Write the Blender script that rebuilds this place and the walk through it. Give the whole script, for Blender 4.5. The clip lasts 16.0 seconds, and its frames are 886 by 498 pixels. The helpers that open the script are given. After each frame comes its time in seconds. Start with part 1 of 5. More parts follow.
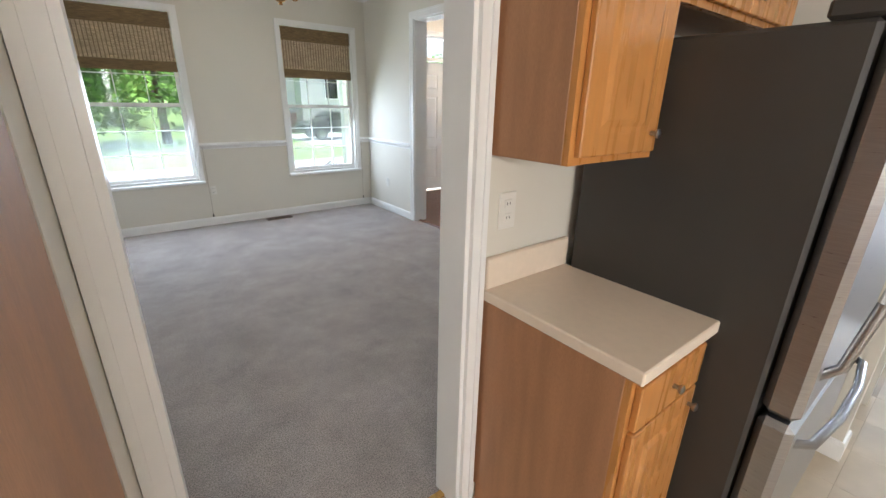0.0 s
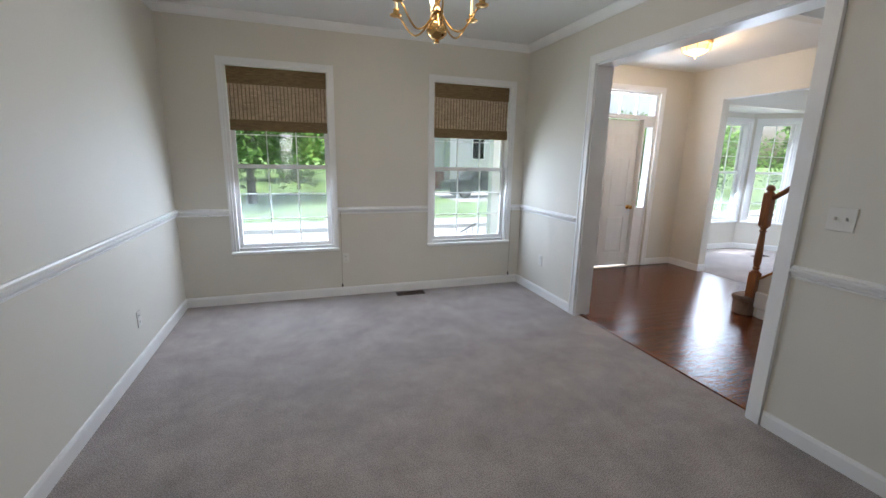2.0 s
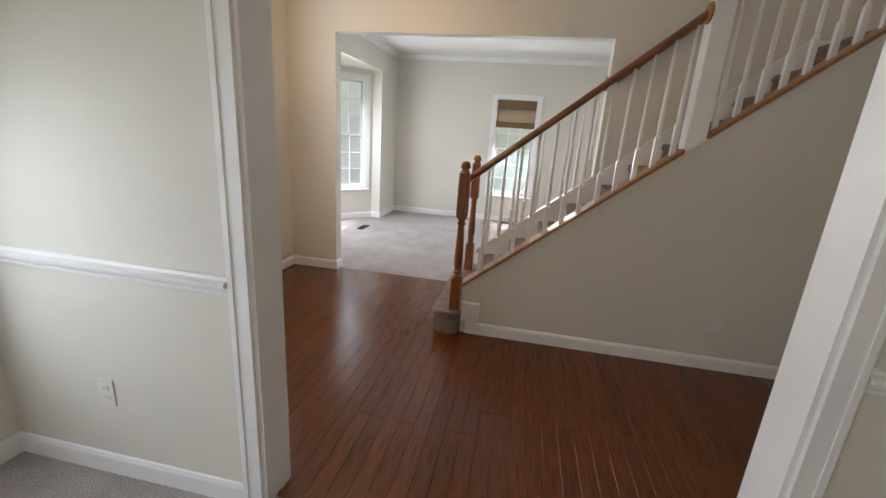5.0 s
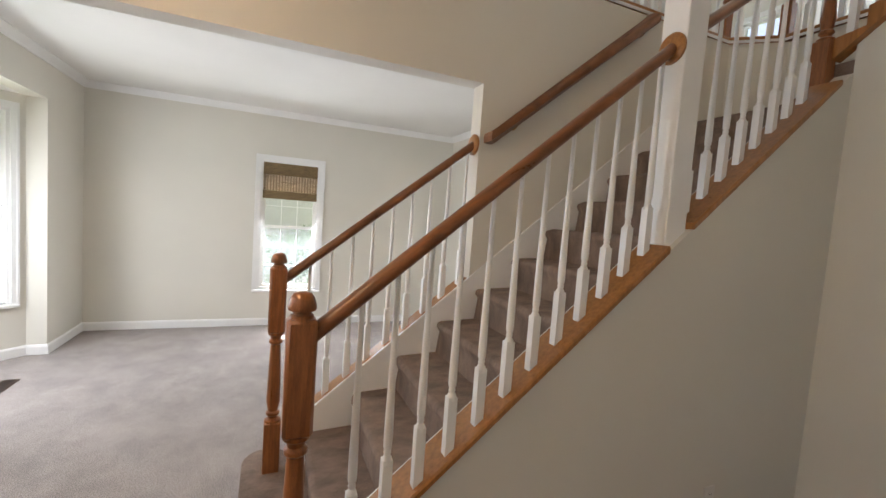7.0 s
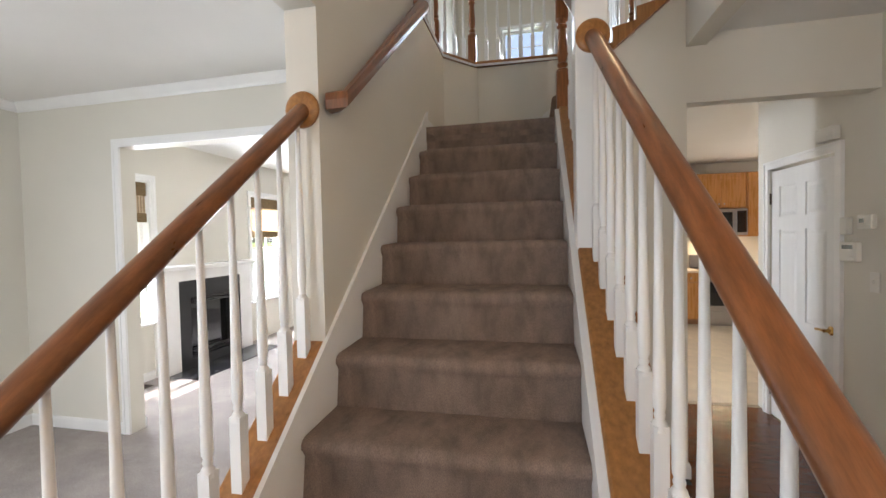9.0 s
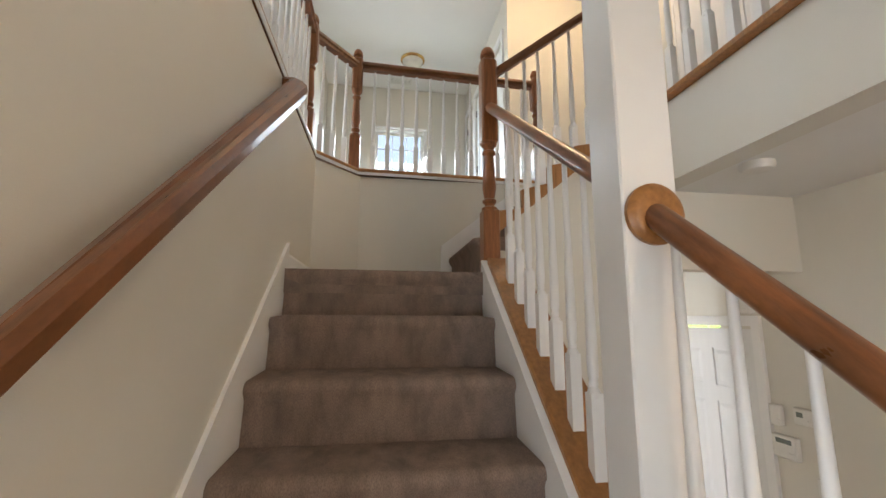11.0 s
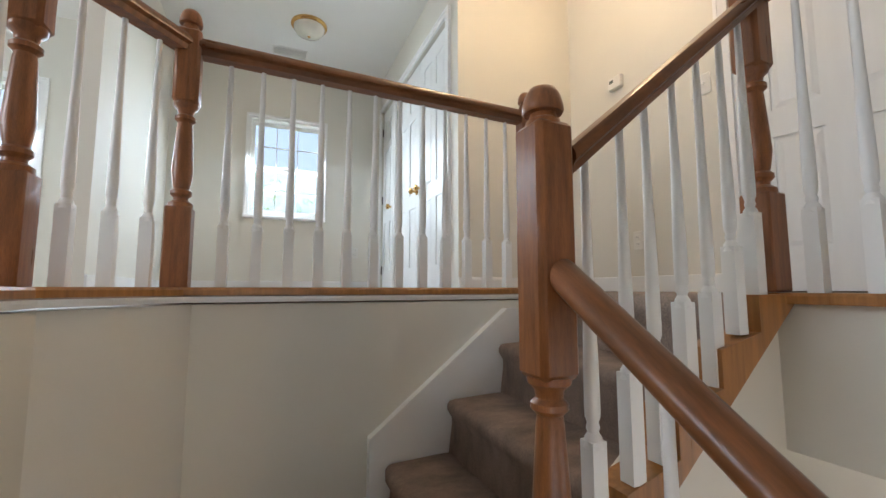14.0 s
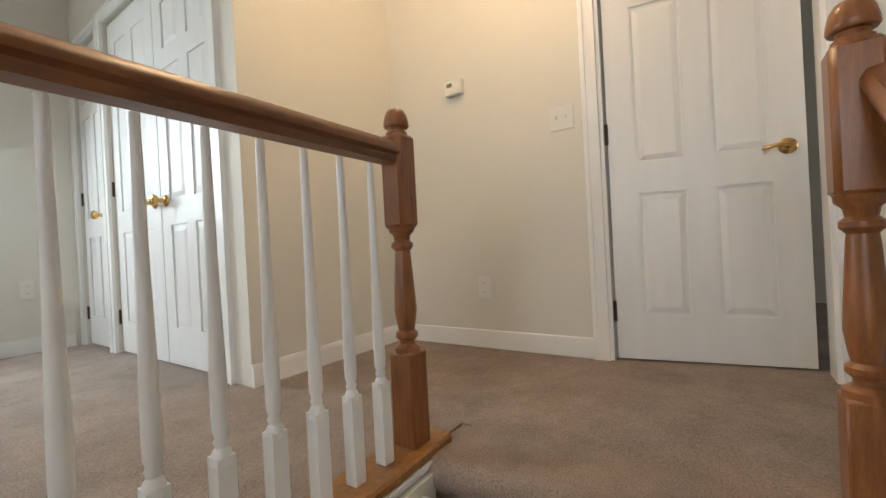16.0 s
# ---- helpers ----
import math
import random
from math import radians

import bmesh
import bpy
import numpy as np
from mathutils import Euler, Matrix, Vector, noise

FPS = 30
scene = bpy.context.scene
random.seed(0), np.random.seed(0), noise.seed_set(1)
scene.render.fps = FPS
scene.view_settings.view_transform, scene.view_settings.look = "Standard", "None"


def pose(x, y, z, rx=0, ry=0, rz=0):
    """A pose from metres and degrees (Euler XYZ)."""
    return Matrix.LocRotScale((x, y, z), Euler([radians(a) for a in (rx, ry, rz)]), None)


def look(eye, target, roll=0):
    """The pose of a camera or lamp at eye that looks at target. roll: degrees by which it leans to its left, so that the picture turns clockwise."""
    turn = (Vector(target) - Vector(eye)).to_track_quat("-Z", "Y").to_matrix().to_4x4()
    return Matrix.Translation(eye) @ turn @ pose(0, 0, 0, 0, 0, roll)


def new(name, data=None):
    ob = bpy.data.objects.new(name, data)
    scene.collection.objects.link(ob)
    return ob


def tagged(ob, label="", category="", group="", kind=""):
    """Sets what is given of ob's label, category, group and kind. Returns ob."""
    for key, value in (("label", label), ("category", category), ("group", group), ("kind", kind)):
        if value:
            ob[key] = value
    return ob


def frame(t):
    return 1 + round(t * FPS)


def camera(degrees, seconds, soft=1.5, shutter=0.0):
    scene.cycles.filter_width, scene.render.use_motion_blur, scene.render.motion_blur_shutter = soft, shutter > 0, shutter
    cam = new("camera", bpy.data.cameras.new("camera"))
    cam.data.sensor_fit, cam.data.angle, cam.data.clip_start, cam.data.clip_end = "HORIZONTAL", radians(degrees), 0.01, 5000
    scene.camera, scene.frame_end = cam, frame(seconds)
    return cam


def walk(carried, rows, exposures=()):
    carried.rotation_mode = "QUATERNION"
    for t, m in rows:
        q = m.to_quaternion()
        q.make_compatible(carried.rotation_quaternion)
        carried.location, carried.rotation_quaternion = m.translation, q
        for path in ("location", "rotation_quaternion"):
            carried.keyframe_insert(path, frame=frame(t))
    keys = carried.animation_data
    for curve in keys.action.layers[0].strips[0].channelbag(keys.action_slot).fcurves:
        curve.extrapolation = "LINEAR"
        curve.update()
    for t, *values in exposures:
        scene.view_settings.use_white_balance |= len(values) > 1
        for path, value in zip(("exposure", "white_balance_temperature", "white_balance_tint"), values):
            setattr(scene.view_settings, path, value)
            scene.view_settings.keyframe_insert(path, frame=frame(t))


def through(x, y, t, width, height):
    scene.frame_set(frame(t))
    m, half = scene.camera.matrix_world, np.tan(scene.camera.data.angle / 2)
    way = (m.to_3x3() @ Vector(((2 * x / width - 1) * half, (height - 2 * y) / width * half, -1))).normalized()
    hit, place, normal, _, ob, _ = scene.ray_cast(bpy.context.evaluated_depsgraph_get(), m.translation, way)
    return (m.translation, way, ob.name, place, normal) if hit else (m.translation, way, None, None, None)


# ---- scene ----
cam = camera(94.0, 16.0)
PATH = [
    (0, (0.147, -0.1, 1.465), (1.295, 1.394, 0.795), 1.1),
    (0.5, (0.257, 0.09, 1.471), (1.052, 1.828, 0.881), 1.5),
    (1, (0.395, 0.274, 1.488), (0.963, 2.127, 0.994), 1.0),
    (1.5, (0.495, 0.582, 1.488), (1.01, 2.461, 1.038), 1.5),
    (2, (0.535, 0.995, 1.49), (1.159, 2.846, 1.064), 1.2),
    (2.5, (0.673, 1.43, 1.455), (1.467, 3.223, 1.062), 0.4),
    (3, (0.822, 1.88, 1.479), (1.804, 3.573, 1.068), 1.2),
    (3.5, (0.968, 2.348, 1.549), (2.104, 3.933, 1.102), 0.5),
    (4, (1.217, 2.798, 1.544), (2.561, 4.197, 1.056), -0.5),
    (4.5, (1.461, 3.169, 1.514), (3.112, 4.151, 0.957), 1.6),
    (5, (1.849, 3.387, 1.494), (3.743, 3.727, 0.951), 3.9),
    (7.3, (3.854, 3.934, 1.551), (5.603, 2.973, 1.416), 2.6),
    (7.5, (4.008, 3.962, 1.575), (5.672, 2.861, 1.433), 1.4),
    (8, (4.452, 4.036, 1.529), (5.811, 2.571, 1.451), -0.7),
    (8.5, (4.842, 4.121, 1.527), (5.709, 2.32, 1.458), -0.4),
    (9, (5.094, 4.063, 1.542), (5.524, 2.111, 1.485), -1.2),
    (9.5, (5.26, 3.827, 1.549), (5.414, 1.833, 1.585), -1.4),
    (10, (5.39, 3.538, 1.691), (5.292, 1.55, 1.89), -0.1),
    (10.2, (5.398, 3.453, 1.777), (5.236, 1.475, 2.03), 0.0),
    (12.3, (5.393, 2.599, 2.508), (4.951, 0.679, 2.853), -0.8),
    (12.5, (5.39, 2.519, 2.572), (4.903, 0.606, 2.891), -1.2),
    (13, (5.362, 2.283, 2.726), (4.787, 0.388, 3.006), -0.9),
    (13.5, (5.377, 2.098, 2.919), (4.66, 0.243, 3.13), -0.3),
    (14, (5.348, 1.878, 3.058), (4.562, 0.049, 3.249), -0.0),
    (14.5, (5.34, 1.666, 3.231), (4.383, -0.084, 3.374), -0.2),
    (15, (5.286, 1.486, 3.343), (4.161, -0.166, 3.408), -1.9),
    (15.2, (5.25, 1.382, 3.381), (4.035, -0.205, 3.45), -1.4),
    (15.5, (5.233, 1.264, 3.468), (3.885, -0.213, 3.519), -2.0),
    (16, (5.128, 1.055, 3.582), (3.478, -0.075, 3.577), -3.0),
]
walk(cam, [(t, look(eye, target, roll)) for t, eye, target, roll in PATH],
     exposures=[(0.0, 1.65, 5700, 10), (1.5, 1.3, 5650, 13), (2.5, 1.1, 5700, 14), (3.5, 0.9, 5900, 15), (5.0, 1.1, 6300, 15), (7.5, 1.25, 6600, 15), (9.0, 1.35, 6450, 15),
                (10.0, 1.5, 6950, 15), (12.5, 1.75, 6150, 13), (14.0, 1.5, 6300, 14), (15.4, 1.42, 6250, 13), (16.0, 1.42, 6800, 14)])

# ---- world, sun, large lights ----
world = bpy.data.worlds.new("sky_world")
scene.world = world
world.use_nodes = True
wn = world.node_tree.nodes
sky = wn.new("ShaderNodeTexSky")
sky.sky_type = "NISHITA"
sky.sun_disc = False
sky.sun_elevation = radians(64)
sky.sun_rotation = radians(80)
sky.dust_density = 6.0
wn["Background"].inputs["Strength"].default_value = 0.15
world.node_tree.links.new(sky.outputs[0], wn["Background"].inputs[0])


def lamp(name, kind, m, energy, color, **kw):
    data = bpy.data.lights.new(name, kind)
    data.energy, data.color = energy, color
    for key, value in kw.items():
        if key == "angle":
            data.angle = value
        if key == "size":
            data.shape, data.size, data.size_y = "RECTANGLE", value[0], value[1]
        if key == "radius":
            data.shadow_soft_size = value
    ob = new(name, data)
    ob.matrix_world = m
    return ob


lamp("sun", "SUN", look((28, 7, 50), (6, 3, 0)), 5.0, (1, 0.95, 0.87), angle=radians(0.5))


def window_lamp(x, y, z, toward, w, h, energy, color=(0.80, 0.90, 1.0), dip=0.15):
    lamp("window_light", "AREA", look((x, y, z), (x + toward[0], y + toward[1], z - dip)), energy, color, size=(w, h))


SKY = (0.85, 0.93, 1.0)
LOFT = (0.74, 0.90, 1.0)
window_lamp(0.345, 5.52, 1.1, (0, -1), 0.8, 1.1, 11, SKY, 0.45)
window_lamp(2.355, 5.52, 1.1, (0, -1), 0.8, 1.1, 6.5, SKY, 0.45)
window_lamp(7.5, 6.25, 1.4, (0, -1), 0.8, 1.5, 20, SKY, 0.4)
window_lamp(9.42, 3.6, 1.2, (-1, 0), 0.7, 1.2, 17, SKY, 0.4)
window_lamp(9.42, 0.56, 1.3, (-1, 0), 0.7, 1.5, 30, SKY, 0.3)
window_lamp(9.42, -1.9, 1.3, (-1, 0), 0.7, 1.5, 120, SKY, 0.05)
# kitchen fill, set in an added rear window that stays unseen
window_lamp(-0.5, -4.05, 1.6, (0.75, 1), 1.8, 1.3, 42, (1.0, 0.89, 0.76))
window_lamp(5.18, -2.74, 4.35, (0, 1), 0.75, 1.0, 17, LOFT, 0.9)
window_lamp(7.6, -2.74, 4.25, (0, 1), 0.9, 1.1, 34, LOFT, 0.45)
# fill from the east for the hall door and fascia, in an added window
window_lamp(9.30, 1.3, 4.3, (-1, 0), 1.2, 1.3, 22, SKY, 0.2)
# fill for the upper room, set in an added front window out of view
window_lamp(2.0, 5.70, 4.3, (0, -1), 0.9, 1.2, 8, SKY)
window_lamp(4.6, 5.85, 2.27, (0, -1), 1.0, 0.28, 4.5, SKY)
window_lamp(5.14, 5.86, 1.42, (-0.35, -1), 0.13, 1.1, 2, SKY)

# ---- materials ----
def mat(name, color, rough=0.6, metal=0.0, vary=0.08, scale=6.0, bump=0.0, bump_scale=200.0, fine=0.0, stretch=None,
        emit=None, coat=0.0, spread=0.0, hue=None, rug=0.5, through=0.0):
    m = bpy.data.materials.new(name)
    m.use_nodes = True
    n, ln = m.node_tree.nodes, m.node_tree.links
    p = n["Principled BSDF"]
    p.inputs["Roughness"].default_value = rough
    p.inputs["Metallic"].default_value = metal
    p.inputs["Coat Weight"].default_value = coat
    tc = n.new("ShaderNodeTexCoord")
    mp = n.new("ShaderNodeMapping")
    mp.inputs["Scale"].default_value = stretch or (1, 1, 1)
    ln.new(tc.outputs["Object"], mp.inputs[0])
    a = n.new("ShaderNodeTexNoise")
    a.inputs["Scale"].default_value, a.inputs["Detail"].default_value, a.inputs["Roughness"].default_value = scale, 8, rug
    ln.new(mp.outputs[0], a.inputs[0])
    ramp = n.new("ShaderNodeValToRGB")
    dark = [c * (1 - vary * 2) for c in color] if not hue else list(hue)
    lite = [min(1, c * (1 + vary * 1.4)) for c in color]
    ramp.color_ramp.elements[0].color, ramp.color_ramp.elements[1].color = (*dark, 1), (*lite, 1)
    ramp.color_ramp.elements[0].position, ramp.color_ramp.elements[1].position = 0.3, 0.7
    ln.new(a.outputs[0], ramp.inputs[0])
    out = ramp.outputs[0]
    b = n.new("ShaderNodeTexNoise")
    b.inputs["Scale"].default_value, b.inputs["Detail"].default_value = bump_scale, 3
    ln.new(mp.outputs[0], b.inputs[0])
    if fine:
        mx = n.new("ShaderNodeMixRGB")
        mx.blend_type = "MULTIPLY"
        mx.inputs[0].default_value = fine
        r2 = n.new("ShaderNodeValToRGB")
        r2.color_ramp.elements[0].position, r2.color_ramp.elements[1].position = 0.32, 0.62
        r2.color_ramp.elements[0].color, r2.color_ramp.elements[1].color = (0.25, 0.25, 0.25, 1), (1.25, 1.25, 1.25, 1)
        ln.new(b.outputs[0], r2.inputs[0])
        ln.new(out, mx.inputs[1])
        ln.new(r2.outputs[0], mx.inputs[2])
        out = mx.outputs[0]
    if spread:
        oi = n.new("ShaderNodeObjectInfo")
        mr = n.new("ShaderNodeMapRange")
        mr.inputs[3].default_value, mr.inputs[4].default_value = 1 - spread, 1 + spread
        ln.new(oi.outputs["Random"], mr.inputs[0])
        hs = n.new("ShaderNodeHueSaturation")
        ln.new(mr.outputs[0], hs.inputs["Value"])
        ln.new(out, hs.inputs["Color"])
        out = hs.outputs[0]
    ln.new(out, p.inputs["Base Color"])
    rr = n.new("ShaderNodeMapRange")
    rr.inputs[3].default_value, rr.inputs[4].default_value = max(0.02, rough - 0.06), min(1, rough + 0.06)
    ln.new(a.outputs[0], rr.inputs[0])
    ln.new(rr.outputs[0], p.inputs["Roughness"])
    if bump:
        bp = n.new("ShaderNodeBump")
        bp.inputs["Strength"].default_value, bp.inputs["Distance"].default_value = bump, 0.004
        ln.new(b.outputs[0], bp.inputs["Height"])
        ln.new(bp.outputs[0], p.inputs["Normal"])
    if through:
        tl, ms = n.new("ShaderNodeBsdfTranslucent"), n.new("ShaderNodeMixShader")
        ms.inputs[0].default_value = through
        ln.new(out, tl.inputs[0])
        ln.new(p.outputs[0], ms.inputs[1])
        ln.new(tl.outputs[0], ms.inputs[2])
        ln.new(ms.outputs[0], n["Material Output"].inputs[0])
    if emit:
        p.inputs["Emission Color"].default_value = (*emit[:3], 1)
        p.inputs["Emission Strength"].default_value = emit[3]
    return m


M_WALL = mat("wall_paint", (0.715, 0.685, 0.61), 0.62, vary=0.018, scale=1.2, bump=0.12, bump_scale=350)
M_CEIL = mat("ceiling_paint", (0.80, 0.79, 0.76), 0.8, vary=0.015, scale=1.5, bump=0.15, bump_scale=260)
M_TRIM = mat("white_trim", (0.85, 0.845, 0.83), 0.32, vary=0.02, scale=4, bump=0.05, bump_scale=60)
M_DOOR = mat("white_door_paint", (0.80, 0.80, 0.79), 0.34, vary=0.015, scale=3, bump=0.12, bump_scale=70, stretch=(6, 6, 0.6))
M_CARPET = mat("greige_carpet", (0.405, 0.358, 0.338), 0.97, vary=0.13, scale=3.0, bump=1.0, bump_scale=170, fine=0.65, rug=0.74)
M_CARPETUP = mat("beige_carpet", (0.335, 0.262, 0.218), 0.97, vary=0.16, scale=3.4, bump=1.0, bump_scale=210, fine=0.42, rug=0.76)
M_STAIRCARPET = mat("stair_carpet", (0.262, 0.190, 0.150), 0.97, vary=0.2, scale=7, bump=0.9, bump_scale=260, fine=0.34, stretch=(1.8, 1, 0.7), rug=0.66)
M_WOODFLOOR = mat("cherry_floor_strip", (0.135, 0.037, 0.010), 0.17, vary=0.2, scale=7, bump=0.10, bump_scale=60, fine=0.18,
                  stretch=(1, 14, 1), spread=0.12)
M_OAK = mat("honey_oak", (0.36, 0.158, 0.046), 0.30, vary=0.14, scale=7, bump=0.06, bump_scale=90, fine=0.10, stretch=(9, 9, 0.8), spread=0.06)
# same oak as the boards, its colour darkened for the backlit posts
M_NEWEL = mat("backlit_oak_newel", (0.29, 0.105, 0.034), 0.30, vary=0.16, scale=9, bump=0.08, bump_scale=90, fine=0.26, stretch=(9, 9, 0.8), spread=0.06)
M_OAKRAIL = mat("oak_rail", (0.215, 0.080, 0.027), 0.30, vary=0.20, scale=8, bump=0.06, bump_scale=70, fine=0.16, stretch=(9, 0.8, 1.2))
M_OAKRAILX = mat("oak_rail_cross", (0.215, 0.080, 0.027), 0.30, vary=0.20, scale=8, bump=0.06, bump_scale=70, fine=0.16, stretch=(0.8, 9, 1.2))
M_CAB = mat("honey_cabinet_wood", (0.53, 0.240, 0.066), 0.28, vary=0.06, scale=5, bump=0.04, bump_scale=80, fine=0.05, stretch=(7, 7, 0.7))
M_CABSIDE = mat("cabinet_side_veneer", (0.40, 0.20, 0.098), 0.45, vary=0.08, scale=4, bump=0.05, bump_scale=120, fine=0.15, stretch=(5, 5, 0.6))
M_COUNTER = mat("cream_laminate", (0.80, 0.68, 0.55), 0.35, vary=0.015, scale=40)
M_VINYL = mat("cream_vinyl_tile", (0.62, 0.53, 0.41), 0.3, vary=0.06, scale=5, spread=0.05, bump=0.05, bump_scale=60)
M_GROUT = mat("vinyl_joint", (0.45, 0.37, 0.27), 0.6)
M_BRASS = mat("polished_brass", (0.66, 0.41, 0.15), 0.18, metal=1.0, vary=0.05)
M_STEEL = mat("brushed_steel", (0.40, 0.40, 0.41), 0.30, metal=1.0, vary=0.05, scale=20, stretch=(1, 1, 20))
M_FRIDGE = mat("grey_appliance_side", (0.042, 0.038, 0.033), 0.5, vary=0.05, bump=0.2, bump_scale=500)
M_BLACK = mat("black_metal", (0.015, 0.015, 0.016), 0.35, vary=0.05)
M_DARKGLASS = mat("dark_oven_glass", (0.01, 0.01, 0.011), 0.06, vary=0.0, coat=0.5)
M_VENT = mat("brown_register", (0.07, 0.045, 0.035), 0.5, metal=0.4)
M_PLASTIC = mat("white_plastic", (0.76, 0.74, 0.69), 0.35, vary=0.01)
M_SLOT = mat("dark_slot", (0.03, 0.03, 0.03), 0.6)
M_LCD = mat("grey_display", (0.14, 0.16, 0.14), 0.2)
M_BLIND = mat("woven_bamboo", (0.74, 0.56, 0.40), 0.75, through=0.42, vary=0.34, scale=14, stretch=(1, 1, 30), bump=0.5, bump_scale=150, fine=0.4)
M_BLINDDARK = mat("woven_bamboo_band", (0.24, 0.16, 0.075), 0.8, vary=0.35, scale=14, stretch=(1, 1, 30), bump=0.5, bump_scale=150, fine=0.4)
M_CORD = mat("blind_thread", (0.20, 0.13, 0.085), 0.8)
M_BULB = mat("lit_bulb", (1, 0.9, 0.7), 0.3, emit=(1.0, 0.72, 0.38, 5))
M_LITGLASS = mat("lit_frosted_glass", (0.95, 0.85, 0.65), 0.3, emit=(1.0, 0.52, 0.16, 0.9))
M_FROST = mat("frosted_glass_bowl", (0.75, 0.72, 0.64), 0.22, coat=0.4)
M_CANDLE = mat("ivory_candle_sleeve", (0.80, 0.72, 0.55), 0.5)
M_GRASS = mat("lawn", (0.14, 0.24, 0.045), 0.9, vary=0.25, scale=1.2, bump=0.6, bump_scale=60, fine=0.4)
M_CONCRETE = mat("pale_concrete", (0.46, 0.45, 0.43), 0.85, vary=0.06, scale=2, bump=0.2, bump_scale=80)
M_BRICK = mat("red_brick_wall", (0.30, 0.11, 0.075), 0.85, vary=0.2, scale=8, bump=0.3, bump_scale=40)
M_SIDING = mat("pale_siding", (0.62, 0.62, 0.60), 0.6, vary=0.03, scale=3)
M_ROOF = mat("grey_shingles", (0.24, 0.24, 0.25), 0.9, vary=0.15, scale=12)
M_BARK = mat("bark", (0.11, 0.075, 0.05), 0.9, vary=0.3, scale=10, bump=0.6, bump_scale=40)
M_LEAF = mat("leaves", (0.17, 0.30, 0.075), 0.6, vary=0.3, scale=1.5, spread=0.2, through=0.7)
M_LEAFDARK = mat("conifer_needles", (0.08, 0.15, 0.055), 0.7, vary=0.3, scale=2, spread=0.2, through=0.25)
M_CAR = mat("dark_car_paint", (0.03, 0.035, 0.045), 0.25, coat=0.6)
M_TYRE = mat("tyre_rubber", (0.02, 0.02, 0.02), 0.8)
M_SLATE = mat("black_hearth_tile", (0.035, 0.035, 0.04), 0.25, vary=0.1)


def glass_mat():
    m = bpy.data.materials.new("window_glass")
    m.use_nodes = True
    n, ln = m.node_tree.nodes, m.node_tree.links
    p = n["Principled BSDF"]
    tr, mix, lw = n.new("ShaderNodeBsdfTransparent"), n.new("ShaderNodeMixShader"), n.new("ShaderNodeLayerWeight")
    steep, gloss = n.new("ShaderNodeMath"), n.new("ShaderNodeMath")
    steep.operation, gloss.operation = "POWER", "MULTIPLY_ADD"
    steep.inputs[1].default_value = 4.0
    gloss.inputs[1].default_value, gloss.inputs[2].default_value = 0.5, 0.03
    tr.inputs[0].default_value = (0.96, 0.97, 0.96, 1)
    p.inputs["Roughness"].default_value = 0.02
    p.inputs["Base Color"].default_value = (0.9, 0.95, 0.95, 1)
    p.inputs["Metallic"].default_value = 1.0
    lw.inputs[0].default_value = 0.5
    ln.new(lw.outputs["Facing"], steep.inputs[0])
    ln.new(steep.outputs[0], gloss.inputs[0])
    ln.new(gloss.outputs[0], mix.inputs[0])
    ln.new(tr.outputs[0], mix.inputs[1])
    ln.new(p.outputs[0], mix.inputs[2])
    ln.new(mix.outputs[0], n["Material Output"].inputs[0])
    return m


M_GLASS = glass_mat()


def screen_mat():
    m = bpy.data.materials.new("insect_screen_mesh")
    m.use_nodes = True
    n, ln = m.node_tree.nodes, m.node_tree.links
    tr, mix = n.new("ShaderNodeBsdfTransparent"), n.new("ShaderNodeMixShader")
    n["Principled BSDF"].inputs["Base Color"].default_value = (0.62, 0.66, 0.67, 1)
    n["Principled BSDF"].inputs["Roughness"].default_value = 0.7
    mix.inputs[0].default_value = 0.26
    ln.new(tr.outputs[0], mix.inputs[1])
    ln.new(n["Principled BSDF"].outputs[0], mix.inputs[2])
    ln.new(mix.outputs[0], n["Material Output"].inputs[0])
    return m


M_SCREEN = screen_mat()


# ---- mesh helpers ----
def box(bm, x0, x1, y0, y1, z0, z1):
    v = [bm.verts.new((x, y, z)) for z in (z0, z1) for y in (y0, y1) for x in (x0, x1)]
    for f in ((0, 2, 3, 1), (4, 5, 7, 6), (0, 1, 5, 4), (2, 6, 7, 3), (0, 4, 6, 2), (1, 3, 7, 5)):
        bm.faces.new([v[i] for i in f])
    return bm


def bevelled(bm, w, seg=1):
    bmesh.ops.remove_doubles(bm, verts=bm.verts, dist=1e-5)
    bmesh.ops.bevel(bm, geom=list(bm.edges), offset=w, segments=seg, affect="EDGES", clamp_overlap=True)
    return bm


def bbox(x0, x1, y0, y1, z0, z1, w=0.004):
    return bevelled(box(bmesh.new(), x0, x1, y0, y1, z0, z1), w)


def lathe(bm, profile, n=14, at=(0, 0), turn=0.0):
    rings = []
    for r, z in profile:
        rings.append([bm.verts.new((at[0] + r * math.cos(2 * math.pi * i / n + turn), at[1] + r * math.sin(2 * math.pi * i / n + turn), z)) for i in range(n)])
    for a, b in zip(rings, rings[1:]):
        for i in range(n):
            bm.faces.new((a[i], a[(i + 1) % n], b[(i + 1) % n], b[i]))
    bm.faces.new(rings[0][::-1])
    bm.faces.new(rings[-1])
    return bm


